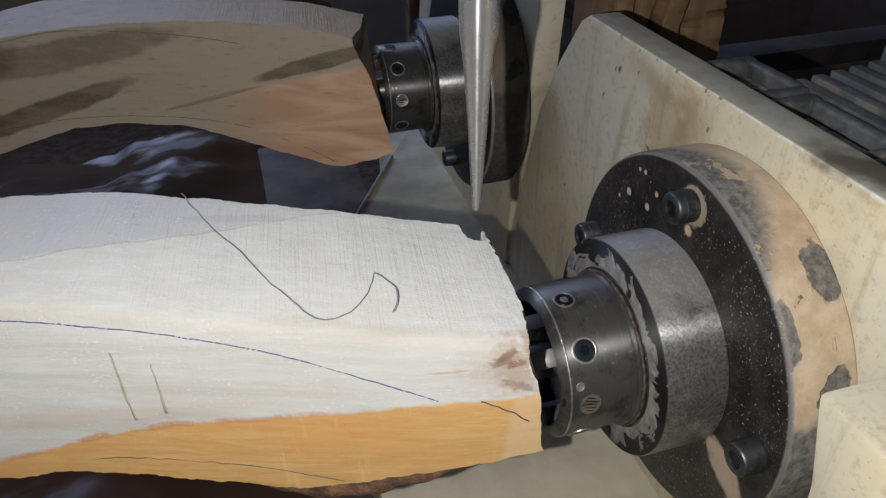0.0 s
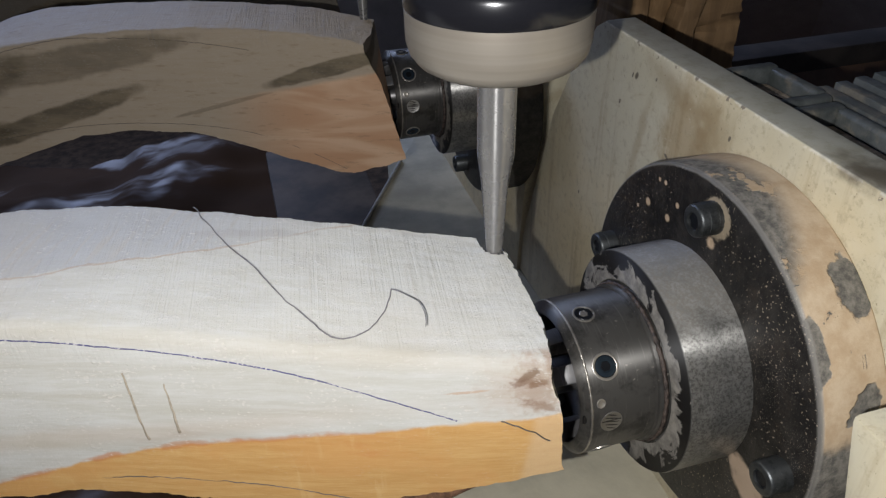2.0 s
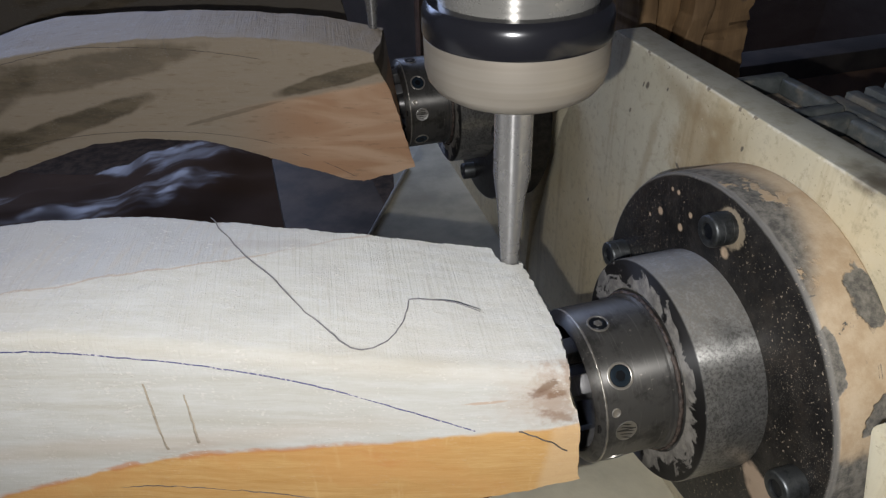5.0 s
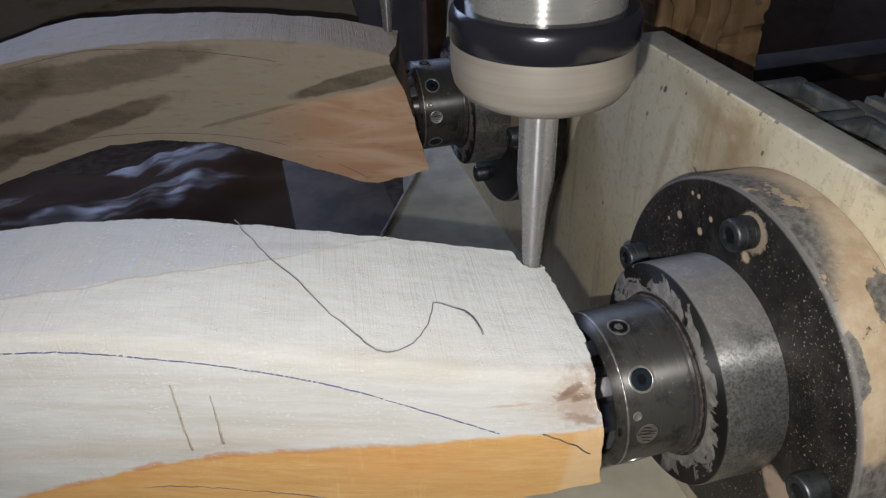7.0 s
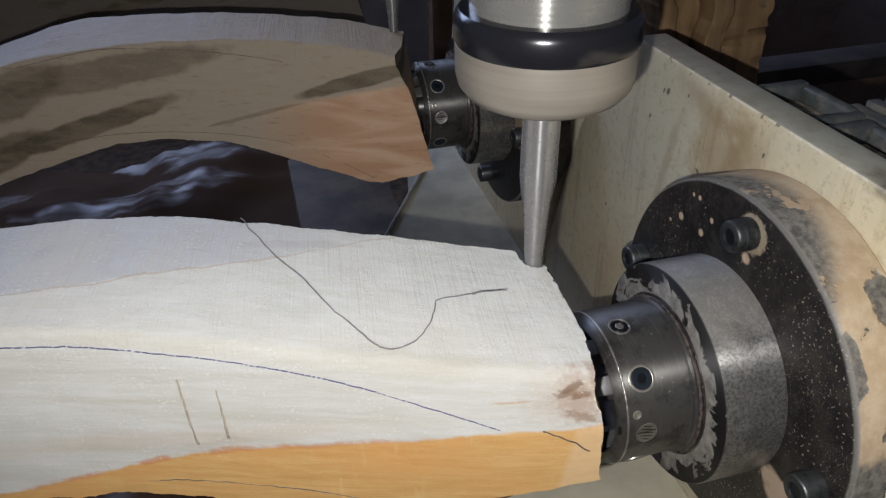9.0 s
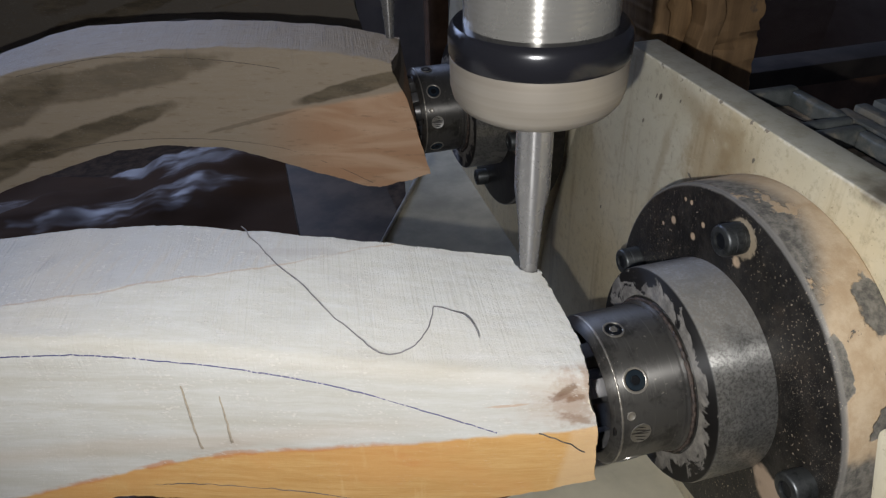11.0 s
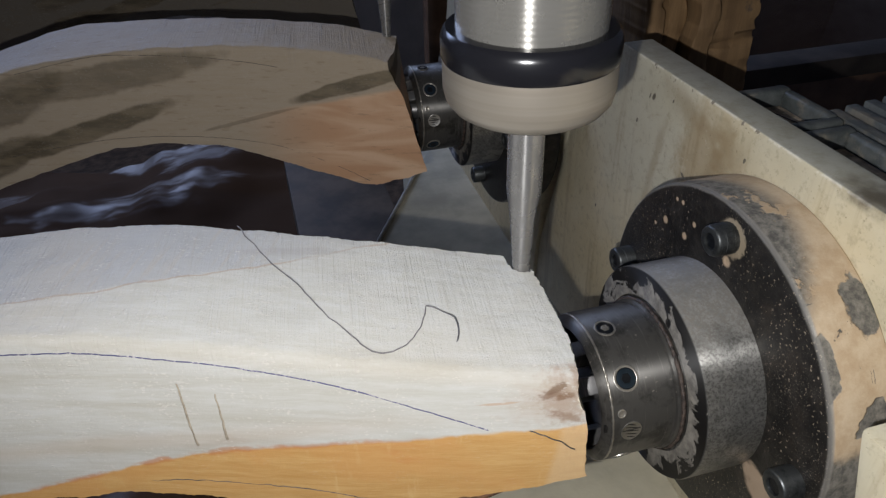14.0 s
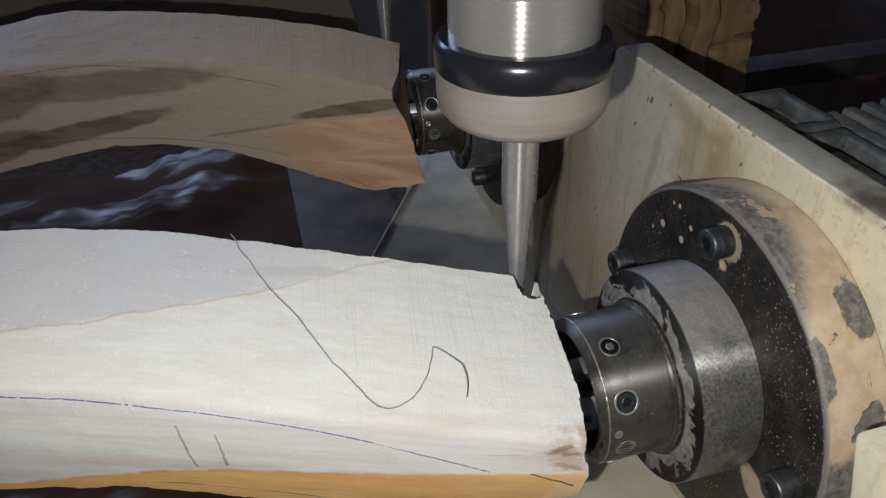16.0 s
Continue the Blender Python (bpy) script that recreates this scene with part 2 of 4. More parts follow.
    w.bump(w.noise(800, 3, 0.6, w.stretch(0.7, 1.0, 1.0, 0.31)), 0.00018, 0.6)
    w.bump(fleck, 0.00009, 0.8)
    return w.m


def paint_material():
    """Old cream machine enamel, scuffed and grimy."""
    p = Mat("cream_enamel", 0.42, 0, 0.45)
    x, y, z = p.xyz()
    n1, n2 = p.noise(26, 6, 0.65), p.noise(9, 3)
    col = p.mix(p.step(n1, 0.35, 0.68), (0.59, 0.50, 0.32), (0.65, 0.575, 0.41))
    col = p.mix(p.math("MULTIPLY", p.step(n2, 0.46, 0.60), 0.5), col, (0.48, 0.475, 0.385))
    drip = p.noise(150, 5, 0.65, p.stretch(1, 1, 0.07))
    col = p.mix(p.math("MULTIPLY", p.step(drip, 0.53, 0.72), 0.5), col, (0.33, 0.25, 0.14))
    film = p.noise(70, 9, 0.74, None, 0.8)
    col = p.mix(p.math("MULTIPLY", p.step(film, 0.55, 0.68), 0.4), col, (0.34, 0.25, 0.13))
    col = p.mix(p.math("MULTIPLY", p.spot(y, z, 0.043, 0.046, 0.010, 0.016, 0.5, 0.5, 1.8, 260), 0.5), col, (0.28, 0.18, 0.075))
    for cy, cz, ry, rz, f in ((0.030, 0.050, 0.007, 0.009, 0.6), (0.052, 0.056, 0.012, 0.004, 0.5), (0.036, 0.036, 0.004, 0.012, 0.45), (0.068, 0.030, 0.002, 0.018, 0.4)):
        blot = p.spot(y, z, cy, cz, ry, rz, 0.2, 0.6, 2.2, 170)
        col = p.mix(p.math("MULTIPLY", blot, f), col, (0.29, 0.205, 0.105))
    for cy, cz, ry, rz in ((0.074, 0.0525, 0.0009, 0.0013), (0.0765, 0.052, 0.0004, 0.001), (0.083, 0.040, 0.0005, 0.001), (0.022, 0.053, 0.0005, 0.0009), (0.062, 0.0555, 0.0004, 0.0007), (0.05, 0.034, 0.0012, 0.0006), (0.107, -0.01, 0.0005, 0.0009)):
        col = p.mix(p.spot(y, z, cy, cz, ry, rz, 0.4, 0.25, 1.2, 1200), col, (0.14, 0.12, 0.09))
    mottle = p.noise(340, 6, 0.72)
    col = p.mix(p.math("MULTIPLY", p.step(mottle, 0.50, 0.68), 0.42), col, (0.29, 0.235, 0.14))
    rub = p.math("MULTIPLY", p.step(p.noise(210, 7, 0.75, p.stretch(1, 0.5, 1)), 0.60, 0.66), p.step(n1, 0.42, 0.6))
    col = p.mix(p.math("MULTIPLY", rub, 0.45), col, (0.64, 0.60, 0.49))
    grit = p.step(p.noise(900, 3, 0.6), 0.66, 0.71)
    col = p.mix(p.math("MULTIPLY", grit, 0.6), col, (0.22, 0.17, 0.10))
    # paint rubbed pale along the top edge, with chips
    worn = p.math("MULTIPLY", p.spot(x, z, 0.0188, 0.0638, 0.0008, 0.0008, 0, 0.4, 1.2, 300), p.step(p.noise(170, 5, 0.7), 0.46, 0.53))
    col = p.mix(p.math("MULTIPLY", worn, 0.8), col, (0.72, 0.68, 0.58))
    chip = p.math("MULTIPLY", p.spot(x, z, 0.0190, 0.0632, 0.0018, 0.0016, 0, 0.5, 0.6, 160), p.step(p.noise(260, 4), 0.64, 0.66))
    col = p.mix(chip, col, (0.24, 0.20, 0.15))
    over = p.step(z, 0.0634, 0.0638)
    col = p.mix(p.math("MULTIPLY", over, 0.8), col, p.mix(p.step(p.noise(120, 7, 0.72), 0.42, 0.62), (0.36, 0.355, 0.30), (0.27, 0.26, 0.205)))
    soil = p.math("MULTIPLY", p.spot(x, y, 0.0245, -0.026, 0.006, 0.012, 0.25, 0.6, 1.6, 220), p.step(z, 0.0600, 0.0625))
    col = p.mix(p.math("MULTIPLY", soil, 0.85), col, (0.075, 0.06, 0.04))
    p.set("Base Color", col).set("Roughness", p.math("ADD", p.math("MULTIPLY", film, 0.35), 0.25))
    p.bump(n1, 0.0006, 0.5), p.bump(drip, 0.00012, 0.5), p.bump(p.noise(1500, 2), 0.00006, 0.5)
    return p.m


def steel_material(name, base, rough, grime=0.5, scratch=0.3, metal=1.0, turned=""):
    s = Mat(name, rough, metal, 0.5)
    n1, n2 = s.noise(110, 7, 0.7), s.noise(2200, 3, 0.7)
    dirt = s.step(n1, 0.48, 0.66)
    dark = tuple(c * 0.35 for c in base)
    col = s.mix(s.math("MULTIPLY", dirt, grime), base, dark)
    line = s.step(s.noise(1800, 2, 0.5, s.stretch(1, 0.06, 0.06)), 0.58, 0.72)
    col = s.mix(s.math("MULTIPLY", line, scratch), col, tuple(min(1, c * 1.9) for c in base))
    fleck = s.math("MULTIPLY", s.step(s.noise(700, 2), 0.67, 0.71), s.step(s.noise(60, 2), 0.5, 0.62))
    col = s.mix(s.math("MULTIPLY", fleck, grime), col, (0.42, 0.38, 0.32))
    s.set("Base Color", col)
    s.set("Roughness", s.math("ADD", s.math("MULTIPLY", n1, 0.3), rough - 0.12))
    if turned:
        s.turned(0.9, turned)
    s.bump(n2, 0.000014, 0.5)
    return s.m


def flange_material(far):
    """Blackened steel flange: white dust specks on the face, tan dust caked on its rim, grey smears."""
    s = Mat("dusty_black_steel" if not far else "black_steel", 0.5, 0.25, 0.5)
    x, y, z = s.xyz()
    speck = s.math("MULTIPLY", s.step(s.noise(1050, 2, 0.6), 0.635, 0.675), s.step(s.noise(50, 4), 0.40, 0.58))
    col = s.mix(s.step(s.noise(150, 5, 0.7), 0.4, 0.75), (0.014, 0.013, 0.012), (0.045, 0.04, 0.034))
    if not far:
        col = s.mix(s.math("MULTIPLY", speck, 0.75), col, (0.55, 0.45, 0.33))
        for cy, cz, r in ((0.028, 0.033, 0.0012), (-0.0024, 0.0377, 0.0015), (0.0175, 0.0335, 0.0011), (0.021, 0.043, 0.0007), (0.024, 0.0425, 0.0006), (0.014, 0.0395, 0.0008), (0.033, 0.029, 0.0006)):
            col = s.mix(s.spot(y, z, cy, cz, r, r, 0, 0.35, 0.4, 500), col, (0.62, 0.46, 0.30))
        patch = s.spot(y, z, -0.0370, -0.0170, 0.0090, 0.0052, 0.5, 0.15, 0.9, 160)
        col = s.mix(patch, col, s.mix(s.noise(200, 4), (0.44, 0.32, 0.22), (0.56, 0.43, 0.32)))
        fine = s.math("MULTIPLY", s.step(s.noise(2600, 2, 0.6), 0.62, 0.68), s.step(s.noise(34, 4), 0.42, 0.6))
        col = s.mix(s.math("MULTIPLY", fine, 0.55), col, (0.50, 0.44, 0.36))
        ring = s.spot(y, z, -0.0024, 0.0452, 0.0056, 0.0056, 0, 0.1, 0.5, 700)
        col = s.mix(s.math("MULTIPLY", ring, 0.8), col, (0.44, 0.36, 0.25))
        brown = s.step(s.noise(60, 5, 0.7), 0.5, 0.7)
        col = s.mix(s.math("MULTIPLY", brown, 0.5), col, (0.060, 0.046, 0.034))
    else:
        cake = s.spot(y, z, -0.036, 0.003, 0.012, 0.013, 0.3, 0.12, 0.9, 90)
        col = s.mix(cake, col, s.mix(s.noise(200, 4), (0.38, 0.28, 0.18), (0.50, 0.38, 0.27)))
    # rim: behind the front edge
    rim = s.step(x, 0.0004, 0.0016)
    bare = s.step(s.noise(42, 8, 0.68, None, 0.7), 0.655, 0.667)
    for cx, cz, rx, rz, turn in ((0.0150, 0.0425, 0.0042, 0.0046, 0.4), (0.0025, 0.0515, 0.0036, 0.0024, 0.3), (0.0015, 0.0330, 0.0026, 0.0060, 0.0), (0.0120, 0.0215, 0.0050, 0.0030, 0.6)):
        bare = s.math("MAXIMUM", bare, s.math("MULTIPLY", s.spot(x, z, cx, cz, rx, rz, turn, 0.08, 1.5, 240), s.math("SUBTRACT", 1.0, s.step(y, 0.0, 0.004))))
    tan = s.mix(s.step(s.noise(160, 6, 0.7), 0.3, 0.7), (0.41, 0.295, 0.18), (0.52, 0.41, 0.28))
    grey = s.mix(s.step(s.noise(420, 5, 0.7), 0.3, 0.7), (0.07, 0.066, 0.058), (0.23, 0.21, 0.175))
    upper = s.step(s.math("SUBTRACT", z, s.math("MULTIPLY", x, 1.0)), 0.038, 0.046)
    bare = s.math("MAXIMUM", bare, s.math("MULTIPLY", upper, s.step(s.noise(80, 7, 0.68), 0.40, 0.44)))
    low = s.math("SUBTRACT", 1.0, s.step(s.math("ADD", z, s.math("MULTIPLY", s.noise(80, 5), 0.014)), 0.018, 0.022))
    bare = s.math("MAXIMUM", bare, low)
    dust = s.mix(bare, tan, grey)
    col = s.mix(s.math("MULTIPLY", rim, 0.25 if far else 1.0), col, dust)
    r = s.math("SQRT", s.math("ADD", s.math("MULTIPLY", y, y), s.math("MULTIPLY", z, z)))
    lip = s.spot(x, r, 0.0006, 0.0533, 0.0007, 0.0007, 0, 0.5, 0.8, 300)
    col = s.mix(s.math("MULTIPLY", lip, 0.5), col, (0.40, 0.38, 0.34))
    s.set("Base Color", col)
    s.set("Roughness", s.math("ADD", s.math("MULTIPLY", rim, 0.35), 0.42)).set("Metallic", s.math("MULTIPLY", s.math("SUBTRACT", 1.0, rim), 0.3))
    s.bump(s.noise(400, 5, 0.7), 0.00025, 0.7)
    s.bump(s.math("MULTIPLY", s.math("SUBTRACT", 1.0, bare), rim), 0.0004, 0.7)
    return s.m


def collar_material():
    """Dark turned steel collar: dusty on top, polished streak, grey grease on the front face."""
    s = Mat("turned_steel", 0.34, 0.85, 0.5)
    x, y, z = s.xyz()
    dusty = s.step(s.math("ADD", z, s.math("MULTIPLY", s.noise(90, 4), 0.010)), 0.0285, 0.034)
    grit = s.noise(1250, 4, 0.8)
    spots = s.noise(240, 7, 0.75)
    col = s.mix(s.step(spots, 0.35, 0.7), (0.21, 0.205, 0.19), (0.32, 0.31, 0.285))
    col = s.mix(s.math("MULTIPLY", s.step(grit, 0.46, 0.58), 0.55), col, (0.05, 0.047, 0.042))
    col = s.mix(s.math("MULTIPLY", s.math("MULTIPLY", dusty, s.step(grit, 0.40, 0.62)), 0.75), col, (0.27, 0.245, 0.205))
    pale = s.math("MULTIPLY", s.math("SUBTRACT", 1.0, s.step(z, -0.016, -0.010)), s.step(s.noise(130, 5, 0.6, None, 0.6), 0.5, 0.56))
    col = s.mix(s.math("MULTIPLY", pale, 0.8), col, (0.36, 0.34, 0.30))
    face = s.math("SUBTRACT", 1.0, s.step(x, -0.0174, -0.0168))
    r = s.math("SQRT", s.math("ADD", s.math("MULTIPLY", y, y), s.math("MULTIPLY", z, z)))
    smear = s.math("ADD", s.step(s.math("ADD", r, s.math("MULTIPLY", s.math("SUBTRACT", s.noise(130, 5, 0.6, None, 0.8), 0.5), 0.030)), 0.0266, 0.0278), 0.0)
    smear = s.math("SUBTRACT", 1.0, smear)
    facecol = s.mix(smear, (0.012, 0.011, 0.010), s.mix(s.step(s.noise(260, 6, 0.7), 0.35, 0.65), (0.13, 0.12, 0.105), (0.27, 0.25, 0.215)))
    col = s.mix(face, col, facecol)
    s.set("Base Color", col)
    s.set("Metallic", s.math("MULTIPLY", s.math("SUBTRACT", 1.0, face), s.math("SUBTRACT", 0.70, s.math("MULTIPLY", dusty, 0.5))))
    s.set("Roughness", s.math("ADD", 0.34, s.math("MULTIPLY", s.math("ADD", dusty, face), 0.26)))
    s.turned(0.92)
    s.bump(grit, 0.00003, 0.5)
    return s.m


def plain(name, color, rough=0.5, metal=0.0, vary=0.35, scale=80, bump=0.0002, spec=0.5):
    s = Mat(name, rough, metal, spec)
    n = s.noise(scale, 5, 0.6)
    s.set("Base Color", s.mix(s.step(n, 0.3, 0.7), tuple(c * (1 - vary) for c in color), tuple(min(1, c * (1 + vary)) for c in color)))
    s.set("Roughness", s.math("ADD", s.math("MULTIPLY", n, 0.25), max(0.02, rough - 0.12)))
    if bump:
        s.bump(s.noise(scale * 6, 3, 0.6), bump, 0.6)
    return s.m


# the last is the far wood again, darkened to stand for shade
WOOD_NEAR, WOOD_FAR, WOOD_SHADED = wood_material("bandsawn_wood", False), wood_material("stained_wood", True), wood_material("shaded_wood", True, True)
PAINT = paint_material()
FLANGE, FLANGE_FAR, COLLAR = flange_material(False), flange_material(True), collar_material()
CHUCK = steel_material("blued_steel", (0.118, 0.112, 0.102), 0.44, 0.75, 0.35, 0.65, "X")
BOLT = steel_material("oiled_bolt_steel", (0.095, 0.10, 0.10), 0.42, 0.9, 0.7, 0.8)
BRIGHT = steel_material("bright_steel", (0.47, 0.455, 0.43), 0.40, 0.1, 0.1)
CARBIDE = steel_material("carbide", (0.36, 0.35, 0.335), 0.24, 0.10, 0.05, 0.7, "Z")
SHAFT = steel_material("turned_shaft_steel", (0.27, 0.26, 0.235), 0.22, 0.0, 0.05, 0.6, "Z")
SOCKET = plain("black_socket", (0.006, 0.007, 0.009), 0.35, 0.2, 0.4)
RING = plain("black_plastic_ring", (0.009, 0.009, 0.011), 0.21, 0.0, 0.05, 20, 0.0)
n = Mat("spinning_nut_steel", 0.42, 0.45, 0.5)
n.set("Base Color", n.mix(n.step(n.noise(260, 4, 0.6, n.stretch(0.01, 0.01, 1)), 0.3, 0.7), (0.235, 0.205, 0.165), (0.30, 0.27, 0.225)))
NUT = n.m
n = Mat("blue_pencil", 0.7, 0, 0.3)
n.set("Base Color", n.mix(n.step(n.noise(1400, 3, 0.7), 0.54, 0.62), (0.085, 0.085, 0.17), (0.50, 0.48, 0.50)))
PENCIL = n.m
GRAPHITE = plain("graphite", (0.10, 0.085, 0.075), 0.7, 0, 0.5, 900, 0)
GROOVE = plain("scratched_wood", (0.35, 0.30, 0.23), 0.8, 0, 0.2, 500, 0)
BARK = plain("brown_bark", (0.13, 0.065, 0.035), 0.85, 0, 0.6, 160, 0.0015)
HAIR = plain("grey_thread", (0.17, 0.16, 0.16), 0.7, 0, 0.3, 900, 0)
g = Mat("grey_painted_casting", 0.42, 0.1, 0.5)
dust = g.noise(60, 6, 0.7)
tint = g.mix(g.step(g.noise(110, 6, 0.7), 0.3, 0.7), (0.048, 0.055, 0.053), (0.115, 0.122, 0.118))
tint = g.mix(g.math("MULTIPLY", g.step(dust, 0.52, 0.66), 0.5), tint, (0.26, 0.22, 0.16))
g.set("Base Color", tint).set("Roughness", g.math("ADD", 0.25, g.math("MULTIPLY", dust, 0.45)))
g.bump(g.noise(500, 4, 0.6), 0.0002, 0.6)
GREY_CAST = g.m
STEEL_DARK = plain("dark_grimy_steel", (0.03, 0.028, 0.026), 0.4, 0.4, 0.5, 40, 0.0004)
t = Mat("dark_glossy_sheet", 0.6, 0, 0.1)
gleam = t.step(t.noise(9, 4, 0.6, t.stretch(0.7, 1.6, 1)), 0.53, 0.63)
t.set("Base Color", t.mix(t.noise(14, 5), (0.038, 0.020, 0.010), (0.085, 0.046, 0.024)))
t.set("Roughness", t.math("SUBTRACT", 0.75, t.math("MULTIPLY", gleam, 0.40))).set("Specular IOR Level", t.math("ADD", 0.03, t.math("MULTIPLY", gleam, 0.17)))
TARP = t.m
VARNISH = plain("dark_varnished_wood", (0.15, 0.088, 0.055), 0.2, 0, 0.4, 14, 0.0001)
FLOOR = plain("sawdust_floor", (0.09, 0.06, 0.038), 0.9, 0, 0.5, 30, 0.003)
WALL = plain("grey_plaster", (0.42, 0.39, 0.36), 0.85, 0, 0.2, 4, 0.002)
b = Mat("orange_wood_offcut", 0.75, 0, 0.3)
pick = b.node("ShaderNodeObjectInfo").outputs["Random"]
grain = b.noise(120, 6, 0.65, b.stretch(1, 1, 0.10), 0.3)
tint = b.mix(b.step(grain, 0.3, 0.7), (0.20, 0.12, 0.055), (0.38, 0.235, 0.11))
tint = b.mix(b.math("MULTIPLY", pick, 0.55), tint, (0.10, 0.065, 0.04))
tint = b.mix(b.math("MULTIPLY", b.step(b.noise(28, 5, 0.7), 0.55, 0.62), 0.7), tint, (0.07, 0.06, 0.055))
b.set("Base Color", tint).bump(grain, 0.0008, 0.7)
BLOCKWOOD = b.m
DUST = plain("tan_dust", (0.27, 0.215, 0.15), 0.95, 0, 0.5, 260, 0.0006)
n = Mat("polished_bench_varnish", 0.03, 0, 0.5)
n.set("Base Color", n.mix(n.noise(9, 5, 0.6, n.stretch(0.3, 2, 1)), (0.022, 0.013, 0.009), (0.05, 0.031, 0.022)))
n.bump(n.noise(5, 1), 0.0003, 0.2)
POLISH = n.m
WIRE = plain("grey_wire", (0.30, 0.29, 0.26), 0.5, 0, 0.2, 300, 0)
BED = plain("bed_enamel", (0.46, 0.42, 0.31), 0.7, 0, 0.25, 22, 0.0005, 0.25)


# ---- mesh helpers (all sizes in mm) ----
def mesh_of(name, verts, faces, smooth=None):
    me = bpy.data.meshes.new(name)
    me.from_pydata([(x * MM, y * MM, z * MM) for x, y, z in verts], [], faces)
    me.update()
    if smooth is not None:
        bm = bmesh.new()
        bm.from_mesh(me)
        bmesh.ops.recalc_face_normals(bm, faces=bm.faces)
        for f in bm.faces:
            f.smooth = True
        for e in bm.edges:
            e.smooth = len(e.link_faces) == 2 and e.calc_face_angle(0) < radians(smooth)
        bm.to_mesh(me)
        bm.free()
    return me


def part(name, me, material, parent=None, label="", m=None):
    ob = new(name, me)
    if not me.materials:
        me.materials.append(material)
    ob.parent = parent
    if m is not None:
        ob.matrix_basis = m
    return tagged(ob, label)


def thing(name, label, category, group="", at=(0, 0, 0)):
    ob = new(name)
    ob.empty_display_size = 0.01
    ob.location = [c * MM for c in at]
    return tagged(ob, label, category, group)


def lathe(profile, axis="x", n=64, caps=True, at=(0, 0, 0), turn=0.0):
    """Verts and faces of a turned solid; profile rows (place along the axis, radius)."""
    v, f = [], []
    for p, r in profile:
        for k in range(n):
            a = 2 * math.pi * k / n + turn
            c, s = r * math.cos(a), r * math.sin(a)
            q = {"x": (p, c, s), "z": (c, s, p), "y": (s, p, c)}[axis]
            v.append((q[0] + at[0], q[1] + at[1], q[2] + at[2]))
    for i in range(len(profile) - 1):
        for k in range(n):
            a, b = i * n + k, i * n + (k + 1) % n
            f.append((a, b, b + n, a + n))
    if caps:
        f.append(tuple(range(n)))
        f.append(tuple(range((len(profile) - 1) * n, len(profile) * n)))
    return v, f


def bevel_box(x0, x1, y0, y1, z0, z1, r=1.0, seg=2, dent=0.0):
    bm = bmesh.new()
    bmesh.ops.create_cube(bm, size=1.0)
    for v in bm.verts:
        v.co = Vector(((x0 + x1) / 2 + v.co.x * (x1 - x0), (y0 + y1) / 2 + v.co.y * (y1 - y0), (z0 + z1) / 2 + v.co.z * (z1 - z0)))
    if r:
        bmesh.ops.bevel(bm, geom=bm.edges[:], offset=r, segments=seg, profile=0.6, affect="EDGES")
    bm.verts.index_update()
    v = [tuple(q.co) for q in bm.verts]
    f = [tuple(q.index for q in p.verts) for p in bm.faces]
    bm.free()
    return v, f


def prism(outline, x0, x1, r=1.0):
    """A plate along X from an outline of (y, z), with bevelled rim."""
    bm = bmesh.new()
    a = [bm.verts.new((x0, y, z)) for y, z in outline]
    b = [bm.verts.new((x1, y, z)) for y, z in outline]
    bm.faces.new(a), bm.faces.new(list(reversed(b)))
    n = len(outline)
    for i in range(n):
        bm.faces.new((a[i], b[i], b[(i + 1) % n], a[(i + 1) % n]))
    bmesh.ops.recalc_face_normals(bm, faces=bm.faces)
    if r:
        bmesh.ops.bevel(bm, geom=bm.edges[:], offset=r, segments=2, profile=0.6, affect="EDGES")
    bm.verts.index_update()
    v = [tuple(q.co) for q in bm.verts]
    f = [tuple(q.index for q in p.verts) for p in bm.faces]
    bm.free()
    return v, f


def join(*solids):
    v, f = [], []
    for sv, sf in solids:
        o = len(v)
        v += sv
        f += [tuple(i + o for i in face) for face in sf]
    return v, f


def tube(points, r, n=6):
    """A thin round strand along points (mm)."""
    v, f = [], []
    pts = [Vector(p) for p in points]
    for i, p in enumerate(pts):
        d = (pts[min(i + 1, len(pts) - 1)] - pts[max(i - 1, 0)]).normalized()
        u = d.cross(Vector((0.3, 0.2, 1))).normalized()
        w = d.cross(u)
        rr = r(i / (len(pts) - 1)) if callable(r) else r
        for k in range(n):
            a = 2 * math.pi * k / n
            q = p + (u * math.cos(a) + w * math.sin(a)) * rr
            v.append(tuple(q))
    for i in range(len(pts) - 1):
        for k in range(n):
            a, b = i * n + k, i * n + (k + 1) % n
            f.append((a, b, b + n, a + n))
    f += [tuple(range(n)), tuple(range((len(pts) - 1) * n, len(pts) * n))]
    return v, f


def curve(table, x):
    """Smooth value at x through a short table of (x, value)."""
    if x <= table[0][0]:
        return table[0][1] + (x - table[0][0]) * (table[1][1] - table[0][1]) / (table[1][0] - table[0][0])
    for i in range(len(table) - 1):
        (xa, a), (xb, b) = table[i], table[i + 1]
        if x <= xb:
            t = (x - xa) / (xb - xa)
            pa = table[i - 1] if i else (2 * xa - xb, 2 * a - b)
            pb = table[i + 2] if i + 2 < len(table) else (2 * xb - xa, 2 * b - a)
            ma, mb = (b - pa[1]) / (xb - pa[0]) * (xb - xa), (pb[1] - a) / (pb[0] - xa) * (xb - xa)
            return (2 * t**3 - 3 * t**2 + 1) * a + (t**3 - 2 * t**2 + t) * ma + (3 * t**2 - 2 * t**3) * b + (t**3 - t**2) * mb
    return table[-1][1]


